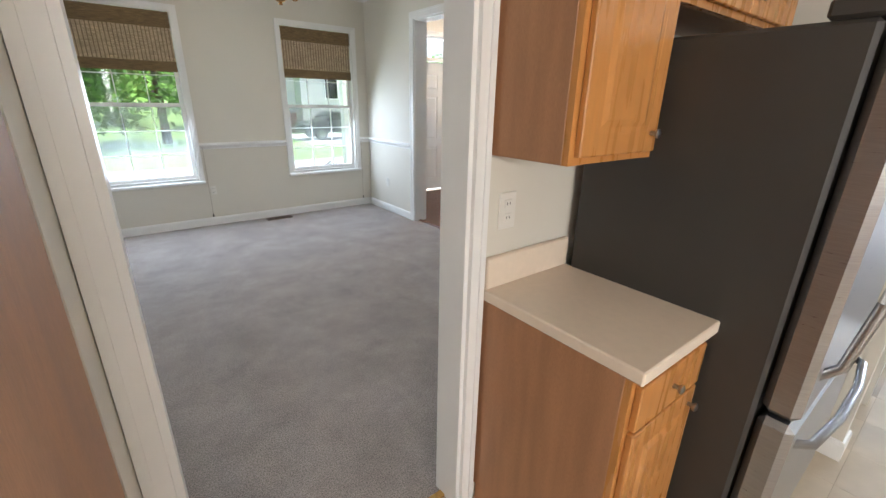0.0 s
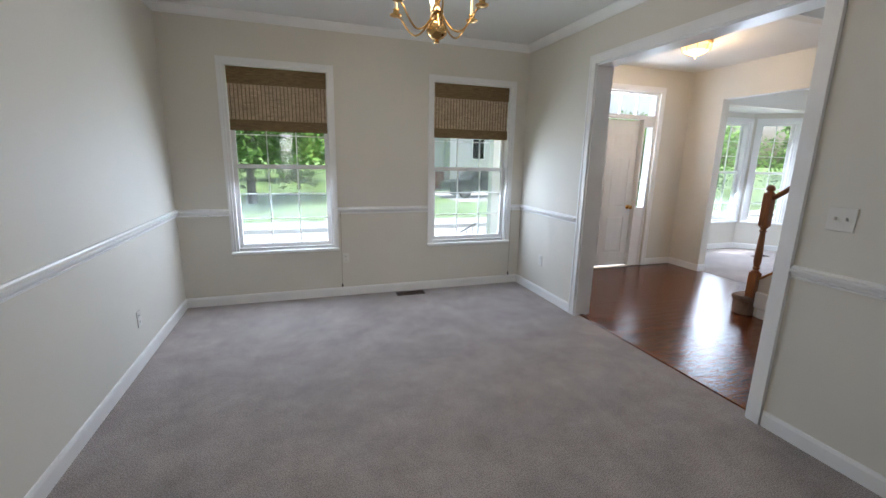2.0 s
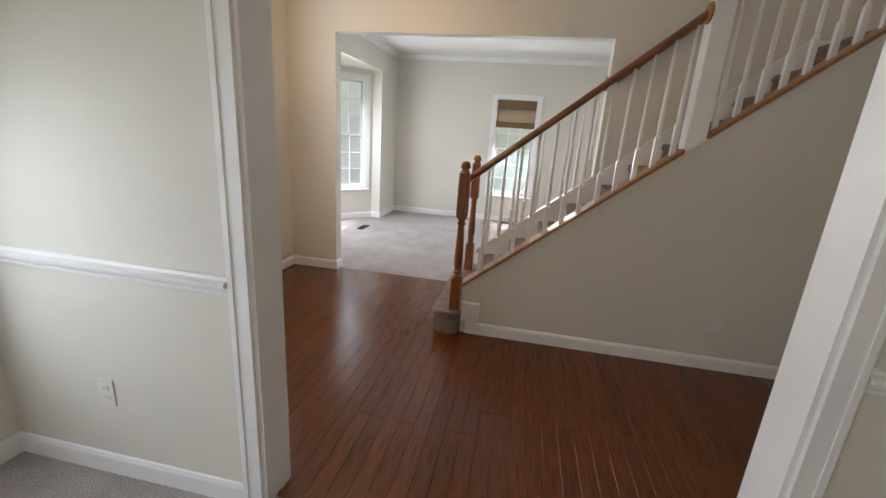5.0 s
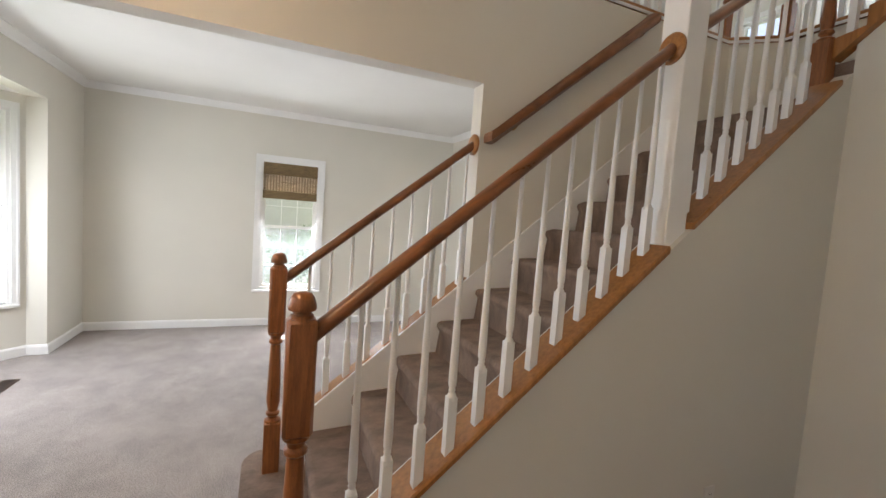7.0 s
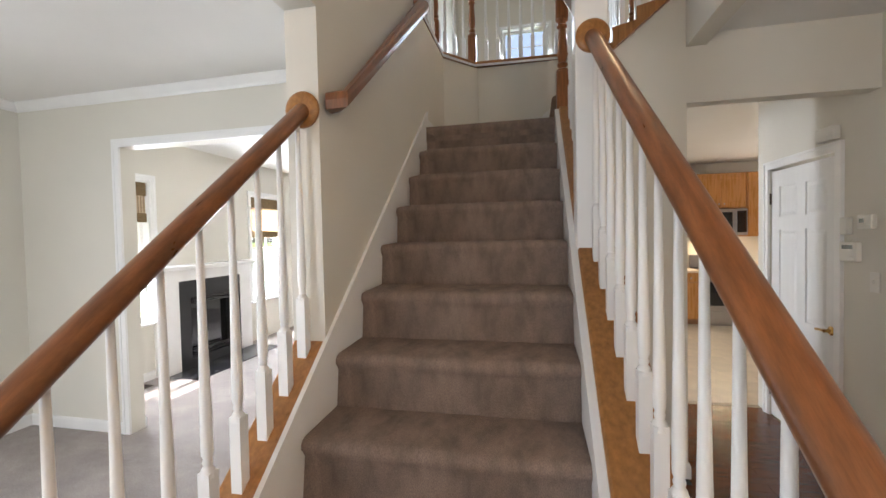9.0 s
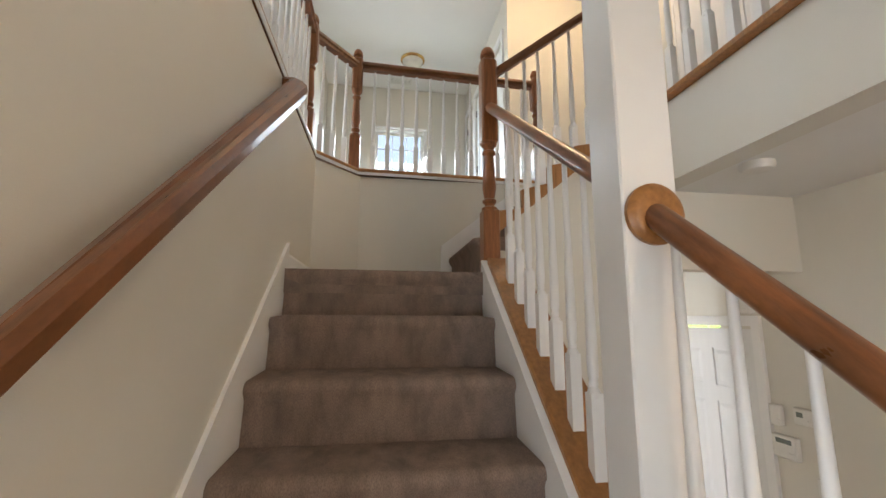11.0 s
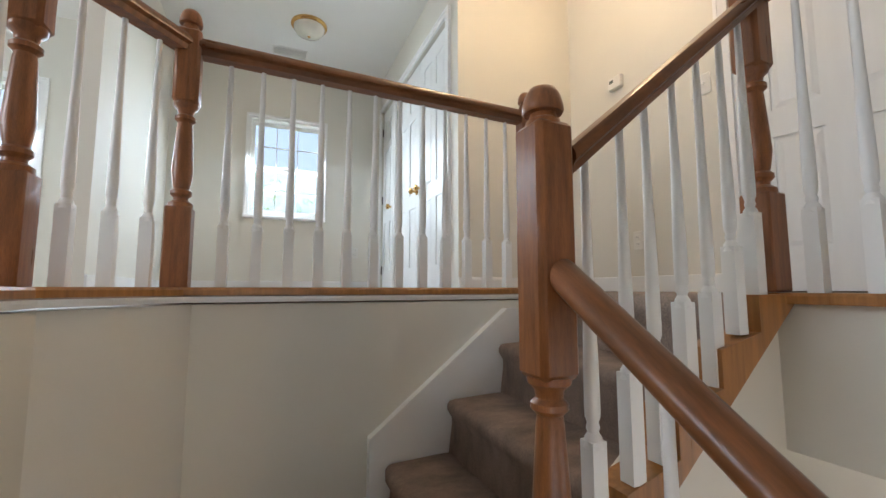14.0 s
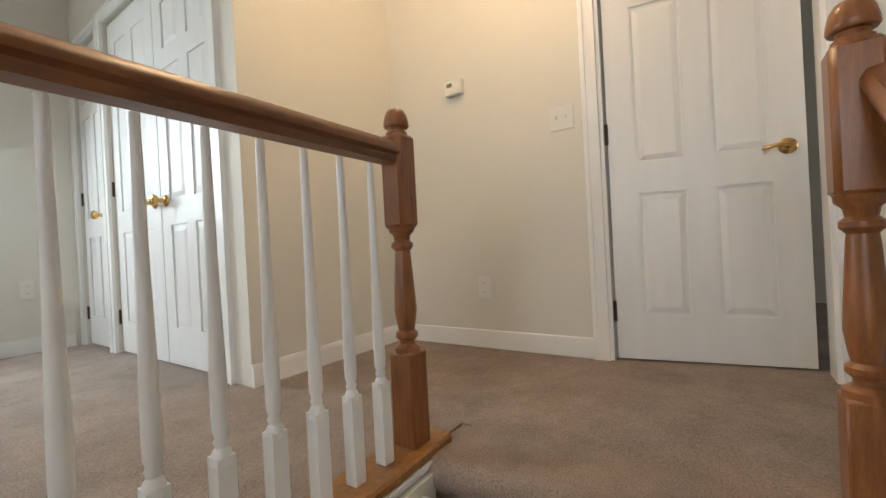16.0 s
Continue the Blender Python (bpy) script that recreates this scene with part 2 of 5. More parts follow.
def sweep(bm, profile, path, closed_ends=True):
    """Carry a profile of (across, up) along a path; across is level and square to each leg, mitred at the bends."""
    pts = [Vector(p) for p in path]
    rings = []
    for i, p in enumerate(pts):
        d0 = (p - pts[i - 1]) if i else (pts[1] - p)
        d1 = (pts[i + 1] - p) if i + 1 < len(pts) else d0
        a = Vector((d0.x, d0.y, 0)).normalized()
        b = Vector((d1.x, d1.y, 0)).normalized()
        s = Vector((a.y + b.y, -(a.x + b.x), 0)).normalized()
        k = 1 / max(0.3, s.dot(Vector((b.y, -b.x, 0))))
        rings.append([bm.verts.new(p + s * (u * k) + Vector((0, 0, w))) for u, w in profile])
    n = len(profile)
    for a, b in zip(rings, rings[1:]):
        for i in range(n):
            bm.faces.new((a[i], a[(i + 1) % n], b[(i + 1) % n], b[i]))
    if closed_ends:
        bm.faces.new(rings[0][::-1])
        bm.faces.new(rings[-1])
    return bm


def mesh_of(name, bm, material, smooth=False):
    bmesh.ops.recalc_face_normals(bm, faces=bm.faces)
    me = bpy.data.meshes.new(name)
    bm.to_mesh(me)
    bm.free()
    me.materials.append(material)
    if smooth:
        for p in me.polygons:
            p.use_smooth = True
        me.set_sharp_from_angle(angle=radians(40))
    return me


def part(name, bm, material, parent, label="", smooth=False):
    ob = new(name, mesh_of(name, bm, material, smooth))
    ob.parent = parent
    return tagged(ob, label)


def shared(name, me, parent, m, label=""):
    ob = new(name, me)
    ob.parent = parent
    ob.matrix_basis = m
    return tagged(ob, label)


def thing(name, label, category, m=None, group="", kind=""):
    ob = new(name)
    ob.empty_display_size = 0.1
    if m is not None:
        ob.matrix_basis = m
    return tagged(ob, label, category, group, kind)


def structure(name, bm, material, label, category="wall", smooth=False):
    return tagged(new(name, mesh_of(name, bm, material, smooth)), label, category, kind="structure")


def wall(bm, axis, a0, a1, b0, b1, z0, z1, holes=()):
    """A wall across `axis` from a0 to a1, running b0 to b1, with holes (b0, b1, z0, z1) in order along it."""
    def blk(p, q, r, s):
        if q - p > 1e-4 and s - r > 1e-4:
            box(bm, *((a0, a1, p, q) if axis == "x" else (p, q, a0, a1)), r, s)
    at = b0
    for h0, h1, k0, k1 in holes:
        blk(at, h0, z0, z1)
        blk(h0, h1, z0, k0)
        blk(h0, h1, k1, z1)
        at = h1
    blk(at, b1, z0, z1)
    return bm


def tube(bm, pts, r=0.006, n=8):
    pts = [Vector(p) for p in pts]
    rings = []
    for i, p in enumerate(pts):
        d = (pts[min(i + 1, len(pts) - 1)] - pts[max(i - 1, 0)]).normalized()
        q = d.to_track_quat("Z", "Y")
        rings.append([bm.verts.new(p + q @ Vector((r * math.cos(2 * math.pi * k / n), r * math.sin(2 * math.pi * k / n), 0))) for k in range(n)])
    for a, b in zip(rings, rings[1:]):
        for k in range(n):
            bm.faces.new((a[k], a[(k + 1) % n], b[(k + 1) % n], b[k]))
    bm.faces.new(rings[0][::-1])
    bm.faces.new(rings[-1])
    return bm

# ---- the house: levels and walls ----
H, U, UC = 2.74, 3.04, 5.48
RISE, RUN, Y12 = 0.19, 0.234, 1.34


def nose(y):
    return 12 * RISE - (y - Y12) * RISE / RUN


B = bmesh.new
structure("wall_dining_side", wall(B(), "x", -0.74, -0.62, 0.90, 5.45, 0, H), M_WALL, "cream painted wall with white chair rail")
structure("wall_dining_front", wall(B(), "y", 5.45, 5.60, -0.74, 3.02, 0, H, [(-0.130, 0.820, 0.545, 2.315), (1.880, 2.830, 0.545, 2.315)]), M_WALL,
          "cream painted front wall with two windows")
structure("wall_dining_foyer", wall(B(), "x", 3.02, 3.18, -0.05, 5.90, 0, H, [(0.13, 0.91, 0, 2.04), (2.52, 4.25, 0, 2.33)]), M_WALL,
          "cream wall between dining room and foyer")
structure("wall_kitchen_dining", wall(B(), "y", 0.78, 0.90, -1.80, 3.02, 0, H, [(0.10, 0.92, 0, 2.08)]), M_WALL, "cream wall between kitchen and dining room")
structure("wall_fridge_side", box(B(), 2.42, 2.54, -0.04, 0.78, 0, H), M_WALL, "cream wall end beside the refrigerator")
structure("wall_kitchen_side", wall(B(), "x", -1.92, -1.80, -4.22, 0.90, 0, H), M_WALL, "cream kitchen outer wall")
structure("wall_rear", wall(B(), "y", -4.22, -4.10, -1.80, 9.35, 0, H, [(-1.45, 0.45, 0.95, 2.25)]), M_WALL, "cream rear wall")
structure("wall_pantry_block", box(B(), 2.75, 4.17, -4.10, -3.45, 0, H), M_WALL, "cream wall beside the kitchen cabinets")
structure("wall_hall_side", wall(B(), "x", 4.17, 4.29, -3.45, 1.15, 0, H, [(-3.20, 0.28, 0, 2.33)]), M_WALL, "cream wall with a wide opening from the kitchen to the family room")
structure("wall_foyer_front", wall(B(), "y", 5.75, 5.90, 3.18, 5.80, 0, H, [(4.06, 5.25, 0, 2.43)]), M_WALL, "cream front wall around the entrance door")
structure("wall_foyer_living", wall(B(), "x", 5.80, 5.92, 0.70, 5.90, 0, U - 0.03, [(2.77, 5.25, 0, 2.33)]), M_WALL, "cream wall with a wide opening to the living room")
structure("wall_living_front", wall(B(), "y", 5.75, 5.90, 5.92, 9.50, 0, H, [(6.45, 8.55, 0, 2.36)]), M_WALL, "cream living room wall with bay")
structure("wall_living_back", wall(B(), "y", 1.26, 1.38, 5.92, 9.35, 0, H, [(6.60, 8.30, 0, 2.31)]), M_WALL, "cream wall with an opening to the family room")
structure("wall_east", wall(B(), "x", 9.35, 9.50, -4.22, 5.75, 0, H + 0.06, [(-2.29, -1.52, 0.62, 2.25), (0.18, 0.94, 0.65, 2.25), (3.27, 3.98, 0.47, 2.12)]), M_WALL,
          "cream outer wall with windows")
structure("wall_upper_east", wall(B(), "x", 9.35, 9.50, -4.22, 5.75, H + 0.06, UC, [(0.70, 1.90, 3.65, 4.95)]), M_WALL, "cream upper outer wall with an added, unseen window")
structure("beam_hall", box(B(), 3.18, 4.17, 1.15, 1.25, 2.33, H), M_WALL, "cream header over the hall", "beam")

# bay of the living room
def prism(bm, outline, z0, z1):
    lo = [bm.verts.new((x, y, z0)) for x, y in outline]
    hi = [bm.verts.new((x, y, z1)) for x, y in outline]
    n = len(outline)
    bm.faces.new(lo[::-1])
    bm.faces.new(hi)
    for i in range(n):
        bm.faces.new((lo[i], lo[(i + 1) % n], hi[(i + 1) % n], hi[i]))
    return bm


def bay_wall(p, q, w, name):
    """A bay wall from p to q with a window hole of width w in its middle."""
    d = Vector((q[0] - p[0], q[1] - p[1], 0))
    turn = math.degrees(math.atan2(d.y, d.x))
    bm = wall(B(), "y", 0, 0.14, 0, d.length, 0, 2.40, [(d.length / 2 - w / 2, d.length / 2 + w / 2, 0.50, 2.22)])
    ob = structure(name, bm, M_WALL, "cream bay wall")
    ob.matrix_basis = pose(p[0], p[1], 0, 0, 0, turn)
    c = Vector((*p, 0)) + d / 2
    return c, turn


BAY = [bay_wall((6.45, 5.90), (7.00, 6.40), 0.52, "wall_bay_1"), bay_wall((7.00, 6.40), (8.00, 6.40), 0.86, "wall_bay_2"),
       bay_wall((8.00, 6.40), (8.55, 5.90), 0.52, "wall_bay_3")]
structure("ceiling_bay", prism(B(), [(6.40, 5.752), (8.60, 5.752), (8.10, 6.58), (6.90, 6.58)], 2.362, 2.46), M_CEIL, "white bay ceiling", "ceiling")

# stair walls
bm = prism(B(), [(5.80, 0.70), (5.55, 0.42), (5.55, 0.30), (5.92, 0.30), (5.92, 0.70)], 0, U - 0.03)
structure("wall_landing_angle", bm, M_WALL, "cream angled wall of the landing")
structure("wall_landing_back", wall(B(), "y", 0.30, 0.42, 4.29, 5.55, 0, U - 0.03), M_WALL, "cream wall behind the landing")


def side_prism(bm, outline, axis, a0, a1):
    """Outline of (along, z), thick from a0 to a1 across axis."""
    put = (lambda a, s, z: (a, s, z)) if axis == "x" else (lambda a, s, z: (s, a, z))
    lo = [bm.verts.new(put(a0, s, z)) for s, z in outline]
    hi = [bm.verts.new(put(a1, s, z)) for s, z in outline]
    n = len(outline)
    bm.faces.new(lo[::-1])
    bm.faces.new(hi)
    for i in range(n):
        bm.faces.new((lo[i], lo[(i + 1) % n], hi[(i + 1) % n], hi[i]))
    return bm


def knee(axis_x0, axis_x1, y_far):
    return side_prism(B(), [(3.74, 0), (3.74, nose(3.74) + 0.045), (y_far, nose(y_far) + 0.045), (y_far, 0)], "x", axis_x0, axis_x1)


structure("wall_stair_open_side", knee(4.785, 4.925, 1.25), M_WALL, "cream sloping wall under the stair rail")
structure("wall_stair_living_side", knee(5.805, 5.915, 2.77), M_WALL, "cream sloping wall under the stair rail")
structure("wall_under_upper_flight", side_prism(B(), [(4.17, 0), (4.785, 0), (4.785, 2.55), (4.17, 3.03)], "y", 1.15, 1.25), M_WALL, "cream wall under the upper flight")
structure("column", bbox(4.810, 4.932, 2.285, 2.400, nose(2.4) + 0.05, UC, 0.004), M_TRIM, "white square column beside the stairs", "column")

# ceilings and upper floor
for n, (x0, x1, y0, y1) in enumerate([(-1.92, 4.06, -4.22, 5.90), (4.06, 5.80, 3.70, 5.90), (5.92, 9.35, -4.22, 5.90), (4.29, 5.92, -4.22, 0.30)]):
    structure(f"ceiling_{n + 1}", box(B(), x0, x1, y0, y1, H, H + 0.06), M_CEIL, "white painted ceiling", "ceiling")
for n, (x0, x1, y0, y1) in enumerate([(-1.92, 4.06, -4.22, 5.90), (4.06, 5.92, 3.70, 5.90), (5.92, 9.35, -4.22, 5.90), (4.06, 5.92, -4.22, 0.36)]):
    structure(f"floor_upper_{n + 1}", box(B(), x0, x1, y0, y1, H + 0.062, U), M_CARPETUP, "beige carpet of the upper hall", "floor")
structure("fascia_1", box(B(), 4.06, 4.172, 1.25, 3.70, 2.67, U - 0.02), M_WALL, "cream fascia of the upper hall edge", "wall")
structure("fascia_2", box(B(), 4.155, 5.80, 3.60, 3.70, 2.70, U - 0.02), M_WALL, "cream fascia of the stairwell", "wall")
structure("fascia_3", box(B(), 4.06, 4.17, 0.365, 1.25, 2.75, U - 0.004), M_CARPETUP, "brown carpeted edge of the top step", "floor")
structure("ceiling_upper", box(B(), -1.92, 9.50, -4.22, 5.90, UC, UC + 0.1), M_CEIL, "white upper ceiling", "ceiling")

# upper walls
structure("wall_upper_hall", wall(B(), "x", 3.07, 3.19, -0.60, 5.75, U, UC, [(0.61, 1.37, U, U + 2.04)]), M_WALL, "cream upper hall wall with a door")
structure("wall_upper_return", wall(B(), "y", -0.72, -0.60, 3.07, 4.17, U, UC), M_WALL, "cream upper hall return wall")
structure("wall_closet", wall(B(), "x", 4.05, 4.17, -2.68, -0.72, U, UC, [(-2.64, -2.16, U, U + 2.04), (-2.06, -0.78, U, U + 2.04)]), M_WALL, "cream wall with closet doors")
structure("wall_upper_back", wall(B(), "y", -2.80, -2.68, 1.0, 9.35, U, UC, [(4.80, 5.56, 3.80, 4.84), (7.20, 8.00, 3.62, 4.84)]), M_WALL, "pale upper back wall with windows")
structure("wall_loft", wall(B(), "x", 6.25, 6.37, -2.68, -0.95, U, UC), M_WALL, "cream loft partition")
structure("wall_upper_front", wall(B(), "y", 5.75, 5.90, 1.0, 9.35, U, UC, [(1.5, 2.5, 3.7, 4.9)]), M_WALL, "cream upper front wall")
structure("wall_upper_room", wall(B(), "x", 1.0, 1.12, -2.68, 5.75, U, UC), M_WALL, "pale wall of the upper room")
structure("wall_closet_back", wall(B(), "x", 3.3, 3.4, -2.68, -0.72, U, UC), M_WALL, "cream closet back wall")

# floors
structure("floor_slab", box(B(), -1.92, 9.5, -4.22, 5.9, -0.25, -0.022), M_GROUT, "subfloor", "floor")
structure("floor_dining", box(B(), -0.62, 3.10, 0.86, 5.45, -0.02, 0.0), M_CARPET, "greige dining room carpet", "floor")
structure("floor_living", box(B(), 5.87, 9.35, -4.10, 5.75, -0.02, 0.0), M_CARPET, "greige living room carpet", "floor")
structure("floor_bay", prism(B(), [(6.45, 5.75), (8.55, 5.75), (8.55, 5.9), (8.00, 6.40), (7.00, 6.40), (6.45, 5.9)], -0.25, -0.002), M_CARPET, "greige carpet in the bay", "floor")
structure("floor_family", box(B(), 4.29, 5.87, -4.10, 0.30, -0.02, 0.0), M_CARPET, "greige family room carpet", "floor")
structure("floor_kitchen_margin", box(B(), -1.80, -0.2, -4.10, 0.86, -0.02, -0.002), M_VINYL, "cream vinyl floor", "floor")
structure("threshold", bbox(0.10, 0.92, 0.845, 0.875, -0.005, 0.008), M_BRASS, "thin brass threshold strip", "trim")
structure("threshold_wood", bbox(3.075, 3.115, 2.52, 4.25, -0.01, 0.010), M_WOODFLOOR, "cherry wood carpet reducer", "trim")

# ---- trim ----
BASE = [(0, 0), (0.014, 0), (0.014, 0.075), (0.008, 0.092), (0, 0.095)]
CHAIR = [(0, 0), (0.009, 0.002), (0.011, 0.011), (0.006, 0.015), (0.013, 0.019), (0.021, 0.035), (0.034, 0.040), (0.036, 0.054), (0.016, 0.060), (0.011, 0.070), (0, 0.072)]
CROWN = [(0, 0.03), (0.009, 0.03), (0.017, 0.045), (0.050, 0.080), (0.060, 0.092), (0.060, 0.10), (0, 0.10)]


def trim_run(name, profile, pts, z, label):
    structure(name, sweep(B(), profile, [(x, y, z) for x, y in pts]), M_TRIM, label, "trim")


trim_run("baseboard_dining_1", BASE, [(0.02, 0.90), (-0.62, 0.90), (-0.62, 5.45), (3.02, 5.45), (3.02, 4.33)], 0, "white baseboard")
trim_run("baseboard_dining_2", BASE, [(3.02, 2.44), (3.02, 0.90), (1.0, 0.90)], 0, "white baseboard")
trim_run("chair_rail_1", CHAIR, [(0.02, 0.90), (-0.62, 0.90), (-0.62, 5.45), (-0.16, 5.45)], 0.90, "white chair rail")
trim_run("chair_rail_2", CHAIR, [(0.85, 5.45), (1.85, 5.45)], 0.90, "white chair rail")
trim_run("chair_rail_3", CHAIR, [(2.86, 5.45), (3.02, 5.45), (3.02, 4.33)], 0.90, "white chair rail")
trim_run("chair_rail_4", CHAIR, [(3.02, 2.44), (3.02, 0.90), (1.0, 0.90)], 0.90, "white chair rail")
trim_run("crown_dining", CROWN, [(3.02, 0.90), (-0.62, 0.90), (-0.62, 5.45), (3.02, 5.45), (3.02, 0.90)], H - 0.10, "white crown moulding")
trim_run("crown_living", CROWN, [(5.92, 1.38), (5.92, 5.75), (9.35, 5.75), (9.35, 1.38), (5.92, 1.38)], H - 0.10, "white crown moulding")
trim_run("baseboard_foyer_1", BASE, [(5.33, 5.75), (5.80, 5.75), (5.80, 5.25), (5.92, 5.25)], 0, "white baseboard")
trim_run("baseboard_foyer_2", BASE, [(3.18, 4.33), (3.18, 5.75), (3.98, 5.75)], 0, "white baseboard")
trim_run("baseboard_stair", BASE, [(4.785, 3.70), (4.785, 1.25), (4.17, 1.25), (4.17, 0.28)], 0, "white baseboard")
trim_run("baseboard_fridge", BASE, [(2.42, 0.76), (2.42, -0.04), (2.54, -0.04), (2.54, 0.76)], 0, "white baseboard")
trim_run("baseboard_hall", BASE, [(3.18, 0.99), (3.18, 2.44)], 0, "white baseboard")
trim_run("baseboard_living_1", BASE, [(5.92, 5.25), (5.92, 5.75), (6.45, 5.75), (6.45, 5.90), (7.00, 6.40), (8.00, 6.40), (8.55, 5.90), (8.55, 5.75), (9.35, 5.75), (9.35, 1.38), (8.37, 1.38)], 0, "white baseboard")
trim_run("baseboard_family", BASE, [(8.30, 1.26), (9.35, 1.26), (9.35, 0.20)], 0, "white baseboard")
trim_run("baseboard_landing", [(u, w * 0.78) for u, w in BASE], [(5.80, 1.31), (5.80, 0.70), (5.55, 0.42), (4.99, 0.42)], 12 * RISE, "white baseboard of the landing")
trim_run("baseboard_upper_1", BASE, [(4.17, -0.60), (3.19, -0.60)], U, "white baseboard")
structure("baseboard_upper_2", bbox(3.19, 3.204, -0.585, 0.54, U, U + 0.095, 0.003), M_TRIM, "white baseboard", "trim")
structure("baseboard_upper_3", bbox(4.22, 6.25, -2.68, -2.666, U, U + 0.095, 0.003), M_TRIM, "white baseboard", "trim")
structure("baseboard_upper_4", bbox(6.236, 6.25, -2.66, -0.95, U, U + 0.095, 0.003), M_TRIM, "white baseboard", "trim")
structure("baseboard_upper_5", bbox(3.19, 3.204, 1.45, 5.75, U, U + 0.095, 0.003), M_TRIM, "white baseboard", "trim")


def casing(name, axis, face, out, b0, b1, z0, ztop, w=0.072, d=0.018, feet=True):
    """A three-sided casing on the face of a wall across axis; out is +1 or -1."""
    bm = B()
    a0, a1 = sorted((face, face + out * d))
    e0, e1 = sorted((face, face + out * (d + 0.005)))
    def blk(p, q, r, s, a, b):
        box(bm, *((a, b, p, q) if axis == "x" else (p, q, a, b)), r, s)
    blk(b0 - w, b0, z0, ztop + w, a0, a1)
    blk(b1, b1 + w, z0, ztop + w, a0, a1)
    blk(b0, b1, ztop, ztop + w, a0, a1)
    g = 0.018
    blk(b0 - w - 0.002, b0 - w + g, z0, ztop + w + 0.002, e0, e1)
    blk(b1 + w - g, b1 + w + 0.002, z0, ztop + w + 0.002, e0, e1)
    blk(b0 - w + g, b1 + w - g, ztop + w - g, ztop + w + 0.002, e0, e1)
    return structure(name, bm, M_TRIM, "white moulded casing", "trim")


def jamb(name, axis, a0, a1, b0, b1, z0, ztop, t=0.016):
    bm = B()
    def blk(p, q, r, s):
        box(bm, *((a0, a1, p, q) if axis == "x" else (p, q, a0, a1)), r, s)
    blk(b0 - 0.001, b0 + t, z0, ztop)
    blk(b1 - t, b1 + 0.001, z0, ztop)
    blk(b0, b1, ztop - t, ztop + 0.001)
    return structure(name, bm, M_TRIM, "white jamb lining", "trim")


casing("trim_dining_opening", "x", 3.02, -1, 2.52, 4.25, 0, 2.33)
casing("trim_dining_opening_hall", "x", 3.18, 1, 2.52, 4.25, 0, 2.33)
jamb("jamb_dining_opening", "x", 3.018, 3.182, 2.52, 4.25, 0, 2.33)
casing("trim_kitchen_opening", "y", 0.90, 1, 0.10, 0.92, 0, 2.08)
casing("trim_kitchen_opening_inner", "y", 0.78, -1, 0.10, 0.92, 0, 2.08, w=0.05)
jamb("jamb_kitchen_opening", "y", 0.778, 0.902, 0.10, 0.92, 0, 2.08)
casing("trim_hall_door", "x", 3.18, 1, 0.13, 0.91, 0, 2.04, w=0.06)
casing("trim_family_opening", "y", 1.38, 1, 6.60, 8.30, 0, 2.31, w=0.06)
casing("trim_entrance", "y", 5.75, -1, 4.06, 5.25, 0, 2.43, w=0.07)
casing("trim_upper_door", "x", 3.19, 1, 0.61, 1.37, U, U + 2.04, w=0.065)
jamb("jamb_upper_door", "x", 3.068, 3.192, 0.61, 1.37, U, U + 2.04)
casing("trim_closet", "x", 4.17, 1, -2.06, -0.78, U, U + 2.04, w=0.055)
casing("trim_loft_door", "x", 4.17, 1, -2.64, -2.16, U, U + 2.04, w=0.035)


# ---- windows ----
def sash(win, name, w, z0, z1, y, cols, rows):
    bm = B()
    t, d = 0.038, 0.03
    box(bm, -w / 2, -w / 2 + t, y, y + d, z0, z1)
    box(bm, w / 2 - t, w / 2, y, y + d, z0, z1)
    box(bm, -w / 2 + t, w / 2 - t, y, y + d, z0, z0 + t)
    box(bm, -w / 2 + t, w / 2 - t, y, y + d, z1 - t, z1)
    s = part(name, bm, M_TRIM, win)
    gw, gh = w - 2 * t, z1 - z0 - 2 * t
    bars = B()
    for i in range(1, cols):
        x = -gw / 2 + gw * i / cols
        box(bars, x - 0.0045, x + 0.0045, y + 0.004, y + 0.026, z0 + t, z1 - t)
    for j in range(1, rows):
        z = z0 + t + gh * j / rows
        box(bars, -gw / 2, gw / 2, y + 0.005, y + 0.025, z - 0.0045, z + 0.0045)
    if cols * rows > 1:
        part("muntins", bars, M_TRIM, s)
    pane = part("pane", box(B(), -gw / 2, gw / 2, y + 0.013, y + 0.016, z0 + t, z1 - t), M_GLASS, s)
    pane.visible_shadow = False
    return s


